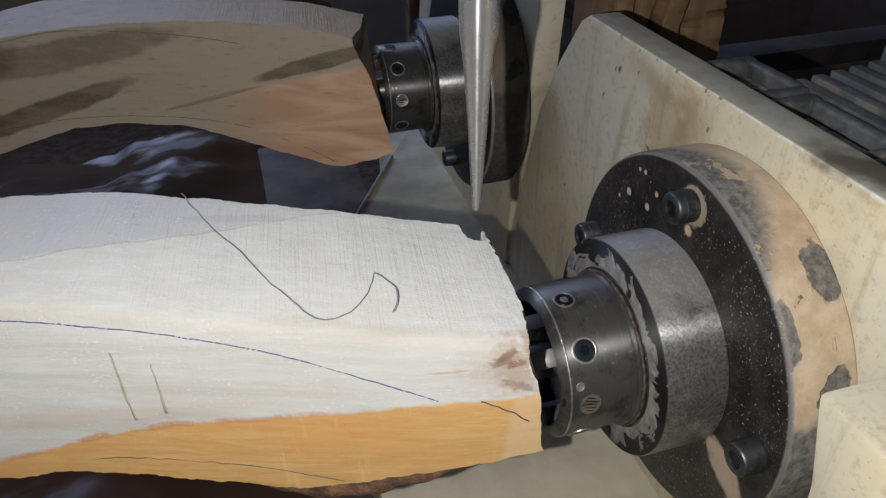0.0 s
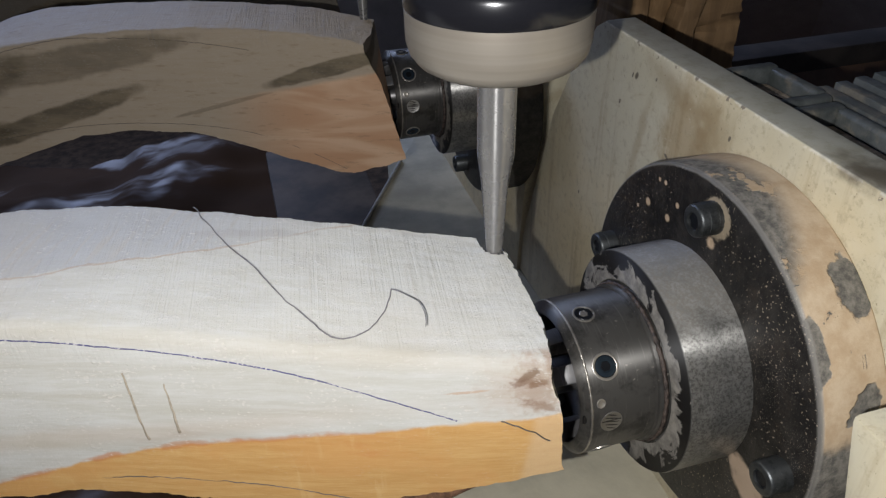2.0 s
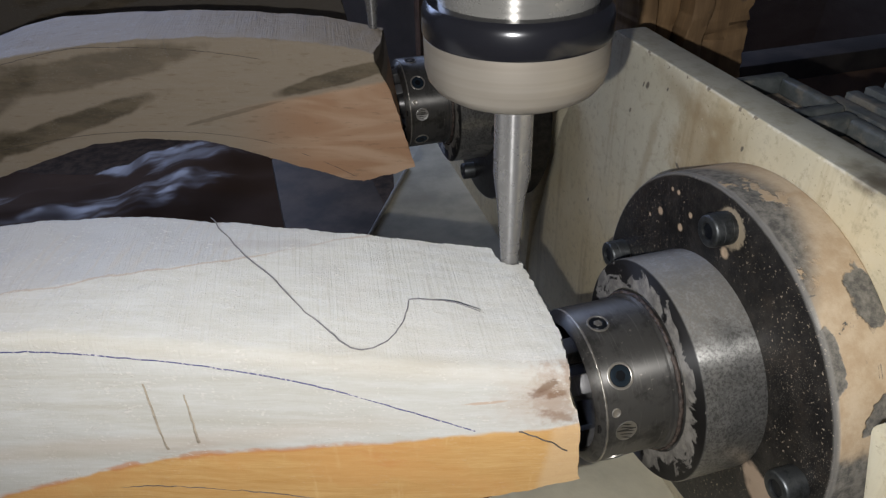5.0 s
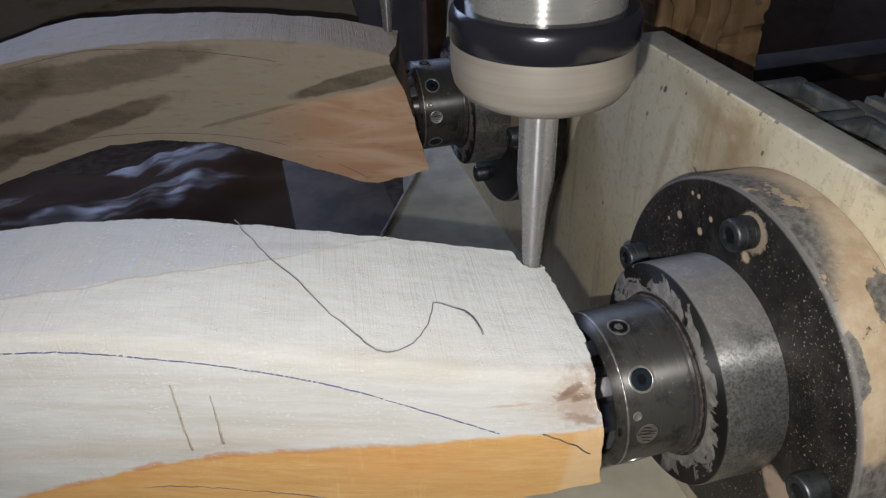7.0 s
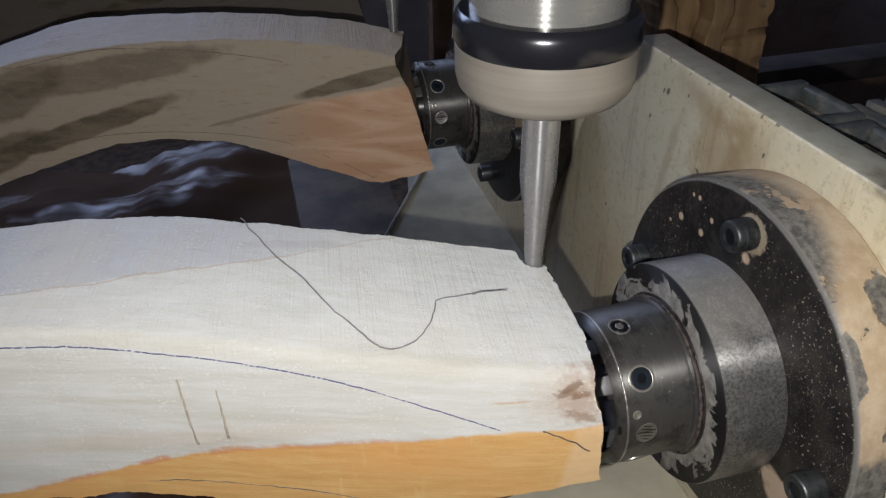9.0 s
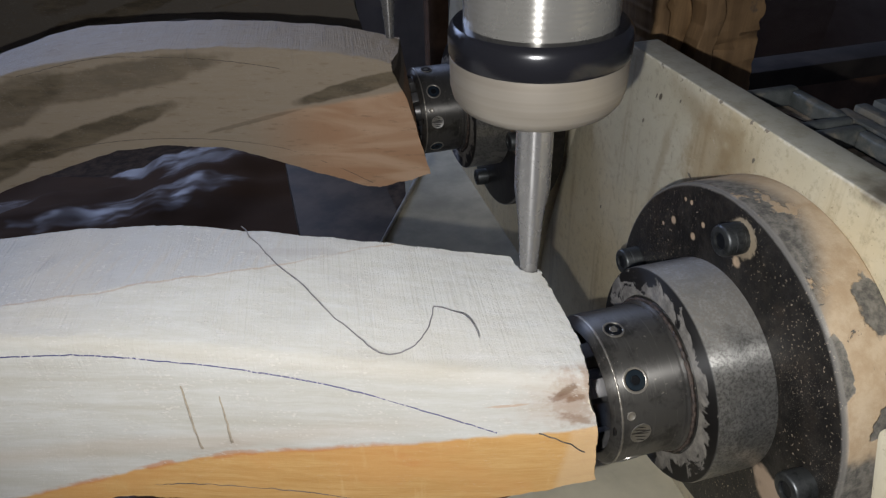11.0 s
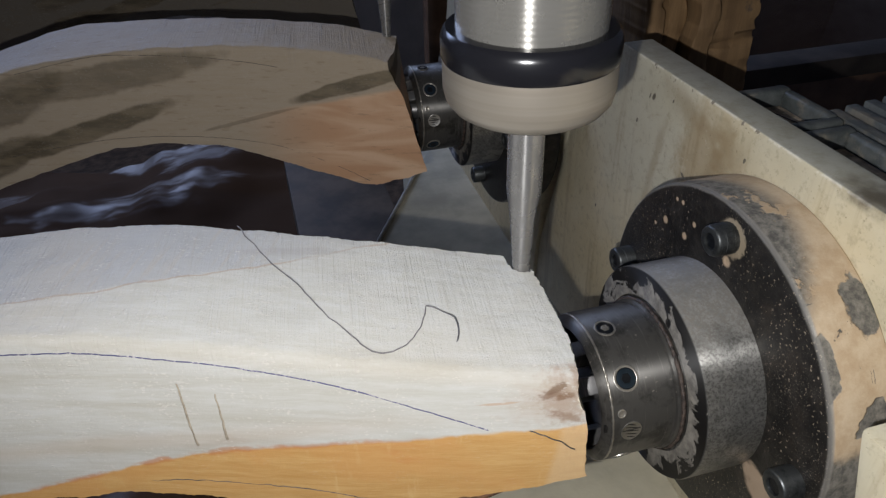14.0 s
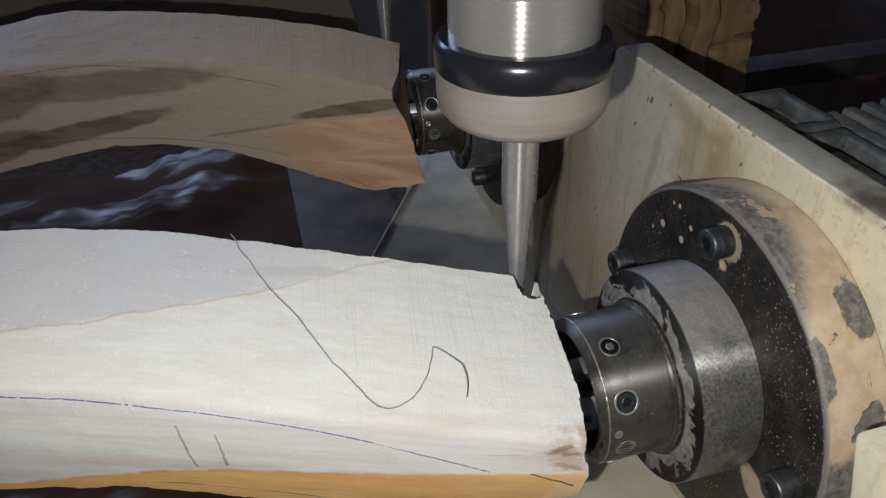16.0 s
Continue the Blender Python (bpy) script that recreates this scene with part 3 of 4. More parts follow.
# ---- the wooden blanks on the rotary axes ----
NEAR = dict(
    ridge=((-320, 18.1), (-234, 42.9), (-173, 49.2), (-140, 47.9), (-107, 43.8), (-85, 41.4), (-68, 40.2), (-54.7, 41)),
    back=((-330, 14), (-240, 37), (-184, 47.3), (-148, 50.9), (-127, 49.6), (-100, 46.7), (-73, 42.8), (-51, 39.2)),
    foot=((-320, -38.7), (-234, -21.5), (-179, -11.2), (-154, -8.8), (-129, -12.2), (-105, -13.6), (-68, -4.6), (-53.7, -0.3)),
    setback=5.0, y0=-51.9, slope=-0.322, wide=46.5, end=-54.7, bulge=0.8, edge=2.6, skew=2.7)
FAR = dict(
    ridge=((-330, 0), (-227, 32.7), (-201, 37.5), (-176, 41), (-152, 42.7), (-128, 43.2), (-105, 42.5), (-82, 41.1), (-61, 38.9), (-46, 37)),
    back=((-330, 0), (-236, 30.4), (-207, 39.6), (-179, 43), (-153, 43.7), (-127, 43.9), (-101, 42.5), (-76, 40.6), (-48, 35)),
    foot=((-330, -62), (-248, -27), (-217, -15.7), (-189, -6.3), (-162, -4), (-137, -5.9), (-113, -13.3), (-88, -22), (-74, -26.6), (-47, -19)),
    setback=0.0, y0=-46.4, slope=-0.322, wide=41.0, end=-47.0, bulge=0.35, edge=1.4, skew=0.0)
SLOT = (-54.9, 8.8, 2.7)   # where the cutter goes in: x, y, radius


def front_y(s, x, z):
    """Front face of a blank: its lower part leans back a little."""
    top, foot = curve(s["ridge"], x), curve(s["foot"], x)
    t = max(0.0, min(1.0, (top - z) / (top - foot)))
    return s["y0"] + s["slope"] * x + s["setback"] * max(0.0, t - 0.45) / 0.55


def top_z(s, x, y):
    a, b = curve(s["ridge"], x), curve(s["back"], x)
    t = max(0.0, min(1.0, (y - s["y0"] - s["slope"] * x) / s["wide"]))
    return a + (b - a) * (t + s["bulge"] * t * (1 - t))


def blank_mesh(name, s, slot, seed):
    xs = list(np.arange(-330, -180, 5.0)) + list(np.arange(-180, -66, 0.9)) + list(np.arange(-66, s["end"], 0.45)) + [s["end"]]
    rows_f, rows_t = 22, 60
    verts = []
    for x in xs:
        zr, zf, zb = curve(s["ridge"], x), curve(s["foot"], x), curve(s["back"], x)
        yr = s["y0"] + s["slope"] * x
        loop, c = [], s["edge"]
        skew = s["skew"] * max(0.0, (x + 90) / (s["end"] + 90))
        for i in range(rows_f):
            z = zf + (zr - c - zf) * i / (rows_f - 1)
            loop.append((front_y(s, x, z), z))
        # ridge rounded over by the saw
        for i in range(1, 9):
            a = math.pi / 2 * i / 9
            loop.append((yr + c * (1 - math.cos(a)), zr - c * (1 - math.sin(a)) + (top_z(s, x, yr + c) - zr) * i / 9))
        for i in range(rows_t):
            y = yr + c + (s["wide"] - c) * i / (rows_t - 1)
            z = top_z(s, x, y)
            if slot:
                dx, dy = x + skew * (y - yr) / s["wide"] - SLOT[0], y - SLOT[1]
                d = abs(dx) if dy > 0 else math.hypot(dx, dy)
                if d < SLOT[2]:
                    z = min(z, 20.0)
                elif dx > 0 and dy > -2:
                    z -= min(1.5, 0.4 * (dy + 2)) * (0.8 + 0.9 * noise.noise(Vector((x * 0.8, y * 0.5, 0))))
            loop.append((y, z))
        yb, zl = yr + s["wide"], zf + 2
        loop += [(yb + 0.3, zb * 0.7 + zl * 0.3), (yb + 0.3, zb * 0.3 + zl * 0.7), (yb, zl), (yr + s["wide"] * 0.5, zf + 1.5)]
        # the end is sawn by hand: it bulges a little at the foot and is hollow at the ridge
        e = max(0.0, (x + 75) / (s["end"] + 75)) ** 3
        for y, z in loop:
            near_ridge = math.exp(-((z - zr + 3) / 9.0) ** 2 - ((y - yr) / 10.0) ** 2)
            p = Vector((x, y, z)) * 0.11 + Vector((seed, 0, 0))
            n = noise.noise(p) * 0.45 + noise.noise(p * 5) * 0.16 + noise.noise(p * 16) * 0.12
            lean = 0.0 if slot else 0.235 * (z + 20) * max(0.0, 1 - 0.75 * (y - yr) / s["wide"]) * max(0.0, (x + 110) / (s["end"] + 110))
            swell = e * 4.5 * max(0.0, (zr - z) / (zr - zf)) ** 2 if slot else 0.0
            verts.append((x + skew * max(0.0, (y - yr) / s["wide"]) - lean + swell - 3.0 * e * near_ridge + e * (noise.noise(p * 3) * 0.5 + noise.noise(p * 11) * 0.45), y + n * 0.6, z + n * (1.0 if z > zf + 1 else 2.0)))
    n = len(verts) // len(xs)
    faces = []
    for i in range(len(xs) - 1):
        for k in range(n):
            a, b = i * n + k, i * n + (k + 1) % n
            faces.append((a, b, b + n, a + n))
    faces += [tuple(range(n)), tuple(range((len(xs) - 1) * n, len(xs) * n))]
    return mesh_of(name, verts, faces, 40)


def line_on_front(s, table, lift, r, wig=0.0):
    pts = []
    for i in range(121):
        x = table[0][0] + (table[-1][0] - table[0][0]) * i / 120
        z = curve(table, x) + wig * noise.noise(Vector((x * 0.4, 3, 1)))
        pts.append((x, front_y(s, x, z) - lift, z))
    return tube(pts, r, 5)


def wood_blank(near, at, label, mat):
    s = NEAR if near else FAR
    top = thing("wooden_blank", label, "wood blank", "blanks on the rotary axes", at)
    part("body", blank_mesh("blank_body", s, near, 1.0 if near else 7.0), mat, top)
    if near:
        part("pencil_line", mesh_of("line", *line_on_front(s, ((-291, 27.6), (-224.7, 41), (-175, 45), (-160, 45.5), (-146.4, 44.2), (-130, 42), (-108, 36.5), (-90, 29.2), (-75.8, 23)), 0.1, 0.17, 0.3)), PENCIL, top, "dark blue pencil line")
        part("pencil_line", mesh_of("line", *line_on_front(s, ((-66.7, 23), (-65.8, 22.8), (-64.3, 21.6), (-62.9, 21.2), (-61.7, 20.3), (-59.5, 18.9), (-58.2, 17.3), (-55.7, 15.3)), 0.08, 0.17, 0.5)), GRAPHITE, top, "dark grey pencil line")
        part("pencil_line", mesh_of("line", *line_on_front(s, ((-158, -2.4), (-145.5, -1.6), (-135, -2.2), (-123.5, -3.4), (-113, -5.5), (-97.7, -10.9)), 0.04, 0.13, 0.5)), GRAPHITE, top, "dark grey pencil line")
        for xa, za, xb, zb in ((-142.8, 36.5, -142.4, 14.9), (-134.9, 33.5, -134.9, 18.0)):
            pts = []
            for i in range(13):
                t = i / 12
                x, z = xa + (xb - xa) * t, za + (zb - za) * t
                pts.append((x + 0.3 * noise.noise(Vector((t * 6, xa, 0))), front_y(s, x, z) + 0.1, z))
            part("scratch", mesh_of("scratch", *tube(pts, lambda t: 0.20 + 0.24 * t, 6)), GROOVE, top, "brown saw scratch")
        # strip of bark along the lower edge
        v, f = [], []
        nx, nr = 60, 8
        for i in range(nx + 1):
            t = i / nx
            x = -119 + 53 * t
            zf = curve(s["foot"], x)
            w = (9.5 + 2.5 * noise.noise(Vector((x * 0.15, 0, 0)))) * math.sin(math.pi * min(1, t * 1.02)) ** 0.6 + 0.4
            for k in range(nr):
                a = math.pi * (k / (nr - 1) - 0.15)
                q = noise.noise(Vector((x * 0.25, k * 0.8, 2))) * 1.2
                v.append((x, front_y(s, x, zf) + 4.0 - math.sin(a) * (3.6 + q * 0.5), zf + 0.9 - (1 - math.cos(a)) * w * 0.5 + q * 0.6))
        for i in range(nx):
            for k in range(nr - 1):
                a = i * nr + k
                f.append((a, a + 1, a + nr + 1, a + nr))
            f.append((i * nr + nr - 1, i * nr, (i + 1) * nr, (i + 1) * nr + nr - 1))
        f += [tuple(range(nr)), tuple(range(nx * nr, nx * nr + nr))]
        part("bark", mesh_of("bark", v, f, 50), BARK, top, "dark brown bark edge")
    else:
        part("pencil_line", mesh_of("line", *line_on_front(s, ((-225, 31), (-188, 39), (-164, 39.4), (-141, 38.2), (-118, 35.2), (-95, 30.2), (-76, 24.5)), 0.03, 0.11, 0.3)), GRAPHITE, top, "thin grey pencil line")
        part("pencil_line", mesh_of("line", *line_on_front(s, ((-242, -11), (-214, -5.3), (-187, -1.1), (-161, 0), (-136, -1.3), (-112, -5.7), (-88, -16), (-74, -24)), 0.03, 0.11, 0.3)), GRAPHITE, top, "thin grey pencil line")
    return top


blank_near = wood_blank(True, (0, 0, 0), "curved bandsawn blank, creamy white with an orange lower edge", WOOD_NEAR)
blank_far = wood_blank(False, AXIS_FAR, "curved bandsawn hardwood blank with dark stains and an orange corner", WOOD_FAR)
blank_third = wood_blank(False, AXIS_THIRD, "curved hardwood blank in the shade behind the others", WOOD_SHADED)


# ---- grey thread caught on the near blank; its loose end flutters ----
def on_top(x, y, lift=0.25):
    return (x, y, top_z(NEAR, x, y) + lift)


thread = thing("thread", "thin grey thread lying across the white wooden blank", "thread")
CUSP = (-83.9, -4.1)
TRACE = ((-125.3, 36.4), (-122.2, 28.1), (-117.7, 17.6), (-112.7, 8.8), (-107.9, -2.0), (-104.5, -7.7), (-101.3, -13.4), (-99.2, -16.0), (-96.6, -17.1), (-92.8, -16.3), (-89.1, -13.6), (-85.9, -9.0), CUSP)
pts = []
for i in range(len(TRACE) - 1):
    for k in range(6):
        t = k / 6
        c = [curve([(j, p[a]) for j, p in enumerate(TRACE)], i + t) for a in (0, 1)]
        pts.append(on_top(c[0] + 0.55 * noise.noise(Vector((2.2 * (i + t), 1, 0))), c[1]))
pts.append(on_top(*CUSP))
part("strand", mesh_of("strand", *tube(pts, 0.155, 6)), HAIR, thread)
cz = top_z(NEAR, *CUSP) + 0.4
THREAD_A, THREAD_B = 8.6, 8.2   # lengths of the two limbs of the loose end


def limb(length, sag):
    return tube([(length * i / 8, sag * math.sin(math.pi * i / 8), 0.15 * math.sin(i)) for i in range(9)], lambda t: 0.16 - 0.06 * t, 6)


tail = part("loose_end", mesh_of("limb", *limb(THREAD_A, 0.5)), HAIR, thread, "fluttering loose end")
tip = part("tip", mesh_of("limb_tip", *limb(THREAD_B, 0.6)), HAIR, tail)


# ---- rotary headstock: flange, collar, chuck ----
def radial(solid, x, angle, r):
    """Turn a solid built round +Z so that it stands out from the X axis."""
    v, f = solid
    a = radians(angle)
    c, s = math.cos(a), math.sin(a)
    return [(x + p[0], c * (r + p[2]) - s * p[1], s * (r + p[2]) + c * p[1]) for p in v], f


def socket_bolt(top, angle, rad, material=BOLT):
    """Socket head cap screw standing on the flange face, axis along X."""
    a = radians(angle)
    at = (0, rad * math.cos(a), rad * math.sin(a))
    n = 40
    prof = [(0.5, 4.4), (-5.3, 4.4), (-5.9, 4.1), (-6.1, 3.7), (-6.1, 2.35), (-3.0, 2.3)]
    v, f = lathe(prof, "x", n, True, at)
    for i in range(n):
        if i % 2:  # knurled head
            for row in (0, 1):
                k = row * n + i
                v[k] = (v[k][0], at[1] + (v[k][1] - at[1]) * 0.965, at[2] + (v[k][2] - at[2]) * 0.965)
    b = part("bolt", mesh_of("bolt", v, f, 50), material, top, "black socket head screw")
    part("hex_socket", mesh_of("hex", *lathe([(-3.4, 2.25), (-5.6, 2.25)], "x", 6, True, at), 20), SOCKET, b)
    return b


def spindle_flange(far, at):
    top = thing("spindle_flange", "round black steel flange caked with tan sawdust" if not far else "round black steel flange bolted on a cream bracket", "flange", "flanges of the rotary axes", at)
    R = 53.6
    part("disc", mesh_of("disc", *lathe([(0.0, 29.0), (0.0, R - 1.0), (0.3, R - 0.3), (1.0, R), (17.8, R), (18.6, R - 0.6), (18.6, 29.0)], "x", 128, False), 35), FLANGE_FAR if far else FLANGE, top)
    part("collar", mesh_of("collar", *lathe([(4, 31.6), (-16.6, 31.65), (-17.3, 31.4), (-17.64, 30.8), (-17.64, 23.4), (-16.4, 23.2), (-16.4, 15.0)], "x", 112, True), 35), COLLAR, top, "turned steel collar with grey grease on its face")
    for a in (92, 182, 10, 275):
        socket_bolt(top, a, 45.0)
    return top


def chuck(at):
    top = thing("drive_chuck", "blued steel drive chuck with set screws and jaws", "chuck", "chucks", at)
    R = 21.4
    part("body", mesh_of("chuck_body", *lathe([(-16.0, 22.2), (-19.2, 22.2), (-19.8, 21.9), (-20.0, 21.0), (-20.8, 21.0), (-21.0, R), (-38.0, R), (-38.9, R - 0.5), (-40.2, 18.9), (-40.3, 17.9), (-39.9, 17.4), (-33.0, 16.8)], "x", 96, True), 35), CHUCK, top)
    # burred bright edge, nicked along its length
    v, f = [], []
    n = 200
    for k in range(n):
        a = 2 * math.pi * k / n
        q = 0.21 + 0.14 * noise.noise(Vector((k * 0.55, 3, 0))) + (0.05 if k % 3 == 0 else 0.0)
        for j in range(6):
            b = 2 * math.pi * j / 6
            r = R - 0.18 + q * math.cos(b)
            v.append((-38.45 + 1.5 * q * math.sin(b), r * math.cos(a), r * math.sin(a)))
    for k in range(n):
        for j in range(6):
            f.append((k * 6 + j, k * 6 + (j + 1) % 6, ((k + 1) % n) * 6 + (j + 1) % 6, ((k + 1) % n) * 6 + j))
    part("worn_rim", mesh_of("worn_rim", v, f, 80), STEEL_RIM, top, "bright burred edge")
    # crusty grease ring where the chuck meets the collar
    v, f = [], []
    n = 160
    for k in range(n):
        a = 2 * math.pi * k / n
        q = 0.45 * noise.noise(Vector((k * 0.9, 0, 0)))
        for j in range(6):
            b = 2 * math.pi * j / 6
            r = 22.4 + (0.5 + q) * math.cos(b)
            v.append((-18.4 + (0.7 + q) * math.sin(b), r * math.cos(a), r * math.sin(a)))
    for k in range(n):
        for j in range(6):
            f.append((k * 6 + j, k * 6 + (j + 1) % 6, ((k + 1) % n) * 6 + (j + 1) % 6, ((k + 1) % n) * 6 + j))
    part("grease_ring", mesh_of("grease", v, f, 80), plain("brown_grease", (0.055, 0.04, 0.032), 0.5, 0, 0.9, 700, 0.0004), top, "gritty brown grease ring")
    for a, kind in ((92.4, "open"), (133.9, "hex"), (174, "thread"), (214, "hex"), (300, "open"), (30, "hex")):
        k = 1.18 if kind == "hex" else 1.0
        if kind == "thread":
            # open threaded hole, its turns slanting across the mouth
            rim = part("threaded_hole", mesh_of("rim", *radial(lathe([(-0.6, 3.0), (0.06, 3.0), (0.10, 2.9), (0.04, 2.7)], "z", 28, True), -33.2, a, R - 0.05), 35), BRIGHT, top, "bright threaded hole")
            for j in range(5):
                v, f = lathe([(0.03, 0.17), (0.10, 0.10)], "z", 10, True)
                v = [(p[0] * (14.5 - abs(j - 2) * 3.2), p[1] + 1.05 * j - 2.1 + 0.35 * p[0] * 8, p[2]) for p in v]
                part("thread_turn", mesh_of("turn", *radial((v, f), -33.2, a, R), 35), STEEL_DARK, rim)
            continue
        rim = part("set_screw", mesh_of("rim", *radial(lathe([(-0.6, 3.0 * k), (0.10, 3.0 * k), (0.18, 2.85 * k), (0.14, 2.5 * k), (0.0, 2.35 * k)], "z", 32, False), -33.2, a, R - 0.05), 35), STEEL_RIM, top)
        part("screw_hole", mesh_of("hole", *radial(lathe([(-0.6, 2.5 * k), (0.08, 2.5 * k)], "z", 24, True), -33.2, a, R - 0.05), 35), SOCKET, rim)
        part("grub_screw", mesh_of("grub", *radial(lathe([(0.0, 2.3 * k), (0.14, 2.2 * k), (0.20, 1.9 * k), (0.18, 1.3 * k), (0.07, 1.2 * k)], "z", 28, True), -33.2, a, R), 35), BLUE_STEEL if kind == "hex" else SOCKET, rim)
        part("hex_socket", mesh_of("hex", *radial(lathe([(0.05, 1.25 * k), (0.16, 1.1 * k)], "z", 6, True), -33.2, a, R), 20), SOCKET if kind == "hex" else STEEL_RIM, rim)
    part("pin", mesh_of("pin", *radial(lathe([(-1, 1.25), (0.12, 1.25), (0.2, 1.0), (0.05, 0.7), (0.02, 0.3)], "z", 20, True), -36.0, 158, R), 35), STEEL_RIM, top, "small steel pin")
    for deg in (98, 134, 236, 290, 30):
        a = radians(deg)
        c, q = math.cos(a), math.sin(a)
        v, f = bevel_box(-46.0, -34.0, -2.5, 2.5, 12.5, 18.6, 0.45)
        # each tooth is square, its outer flank ground down towards the tip
        v = [(x, y, z - (max(0, -41 - x) * 0.35 if z > 16 else 0)) for x, y, z in v]
        v = [(x, y * q + z * c, -y * c + z * q) for x, y, z in v]
        part("jaw", mesh_of("jaw", v, f, 35), JAW, top)
    # drilled hole in the nose
    a = radians(172)
    v, f = lathe([(0.2, 1.75), (-0.05, 1.95), (-0.35, 1.5), (-0.3, 0.3)], "x", 24, True)
    v = [(x - 39.8, y * 0.5 + 19.4 * math.cos(a), z * 0.8 + 19.4 * math.sin(a)) for x, y, z in v]
    part("nose_hole", mesh_of("nose_hole", v, f, 30), STEEL_DARK, top, "small drilled hole")
    part("centre_point", mesh_of("centre", *lathe([(-30, 5.0), (-46, 5.0), (-53, 0.3)], "x", 24, True), 35), JAW, top)
    return top


STEEL_RIM = steel_material("worn_rim_steel", (0.42, 0.39, 0.34), 0.36, 0.6, 0.2, 0.8)
BLUE_STEEL = steel_material("blued_screw_steel", (0.045, 0.065, 0.085), 0.3, 0.2, 0.2, 0.8)
JAW = steel_material("worn_jaw_steel", (0.19, 0.185, 0.18), 0.34, 0.5, 0.4, 0.75)
spindle_flange(False, (0, 0, 0))
spindle_flange(True, HEAD_FAR)
chuck_near = chuck((0, 0, 0))
chuck_far = copy_thing(chuck_near, pose(*[c * MM for c in HEAD_FAR]))
tagged(chuck_far, "blued steel drive chuck with set screws, in half shade")


# ---- cream cast bracket plates ----
def bracket(outline, x0, x1, label, at=(0, 0, 0), rib=True):
    top = thing("headstock_bracket", label, "machine bracket", "headstock brackets", at)
    part("plate", mesh_of("plate", *prism(outline, x0, x1, 1.2), 30), PAINT, top)
    if rib:
        # side rib in front of the flange, with a sloping top corner
        v, f = prism([(-76, -90), (-66, 16), (-60.2, 36.9), (-150, 37.6), (-150, -90)], -7.0, 18.55, 1.5)
        part("side_rib", mesh_of("rib", v, f, 30), PAINT, top)
    return top


bracket([(-200, -91.5), (-200, 64), (99, 64), (106, 60), (122, 39), (138, 12.6), (150, -21.5), (163, -60), (172, -91.5)], 18.6, 30.4, "upright cream enamelled cast iron bracket plate, scuffed and rusty")
bracket([(167, -92), (160, -30), (145, 20), (140, 66), (300, 70), (330, 40), (365, -92)], 16.7, 29.0, "cream enamelled cast iron bracket plate in half shade", (0, 0, 0), False)


# ---- stepper motor housing behind the bracket ----
def motor():
    top = thing("motor_housing", "grey finned cast motor housing behind the bracket", "motor")
    part("body", mesh_of("body", *bevel_box(33.5, 120, -110, 34, -20, 54, 2), 30), GREY_CAST, top)
    # end flange: a raised rim round two sunken pockets
    def bay(y0, y1, h, name):
        rim = [bevel_box(33.5, 53.5, y1 - 5, y1, 40, h + 0.6, 1.8, 3), bevel_box(33.5, 37.0, y0 + 3, y1 - 4.5, 40, h, 1.3, 3), bevel_box(49.5, 53.5, y0 + 3, y1 - 4.5, 40, h + 0.3, 1.6, 3),
               bevel_box(33.5, 53.5, y0, y0 + 4, 40, h - 0.2, 1.5, 3), bevel_box(36, 50.5, y0 + 2, y1 - 3, 40, h - 4.6, 1)]
        b = part(name, mesh_of(name, *join(*rim), 40), GREY_CAST, top)
        part("pocket_dust", mesh_of("pocket_dust", *bevel_box(38, 48.5, y0 + 5, y1 - 6, h - 4.7, h - 4.2, 0.2), 30), DUST, b, "tan dust in the pocket")
    bay(24.5, 53.5, 60.0, "end_flange")
    bay(-14, 23.8, 58.6, "side_plate")
    bay(-62, -14.6, 58.2, "side_plate")
    for k in range(5):
        x = 55.5 + 6.2 * k
        part("fin", mesh_of("fin", *bevel_box(x, x + 4.2, -110, 35 - 0.5 * k, 45, 58.6 + 0.9 * k, 0.6), 30), GREY_CAST, top)
    part("terminal_box", mesh_of("terminal", *join(bevel_box(84, 140, 26, 33, 45, 68.0, 1.5), bevel_box(84, 89, -60, 27, 62, 68.0, 1), bevel_box(85, 140, -60, 32, 50, 64.0, 1)), 30), GREY_CAST, top)
    # stray hair-thin wire in the pocket
    part("stray_wire", mesh_of("stray", *tube([(38.5 + 9.5 * t, 46 - 15 * t + 3 * math.sin(6 * t), 56.1 + 0.2 * math.sin(4 * t)) for t in [i / 20 for i in range(21)]], 0.16, 6), 60), STEEL_DARK, top)
    return top


motor()


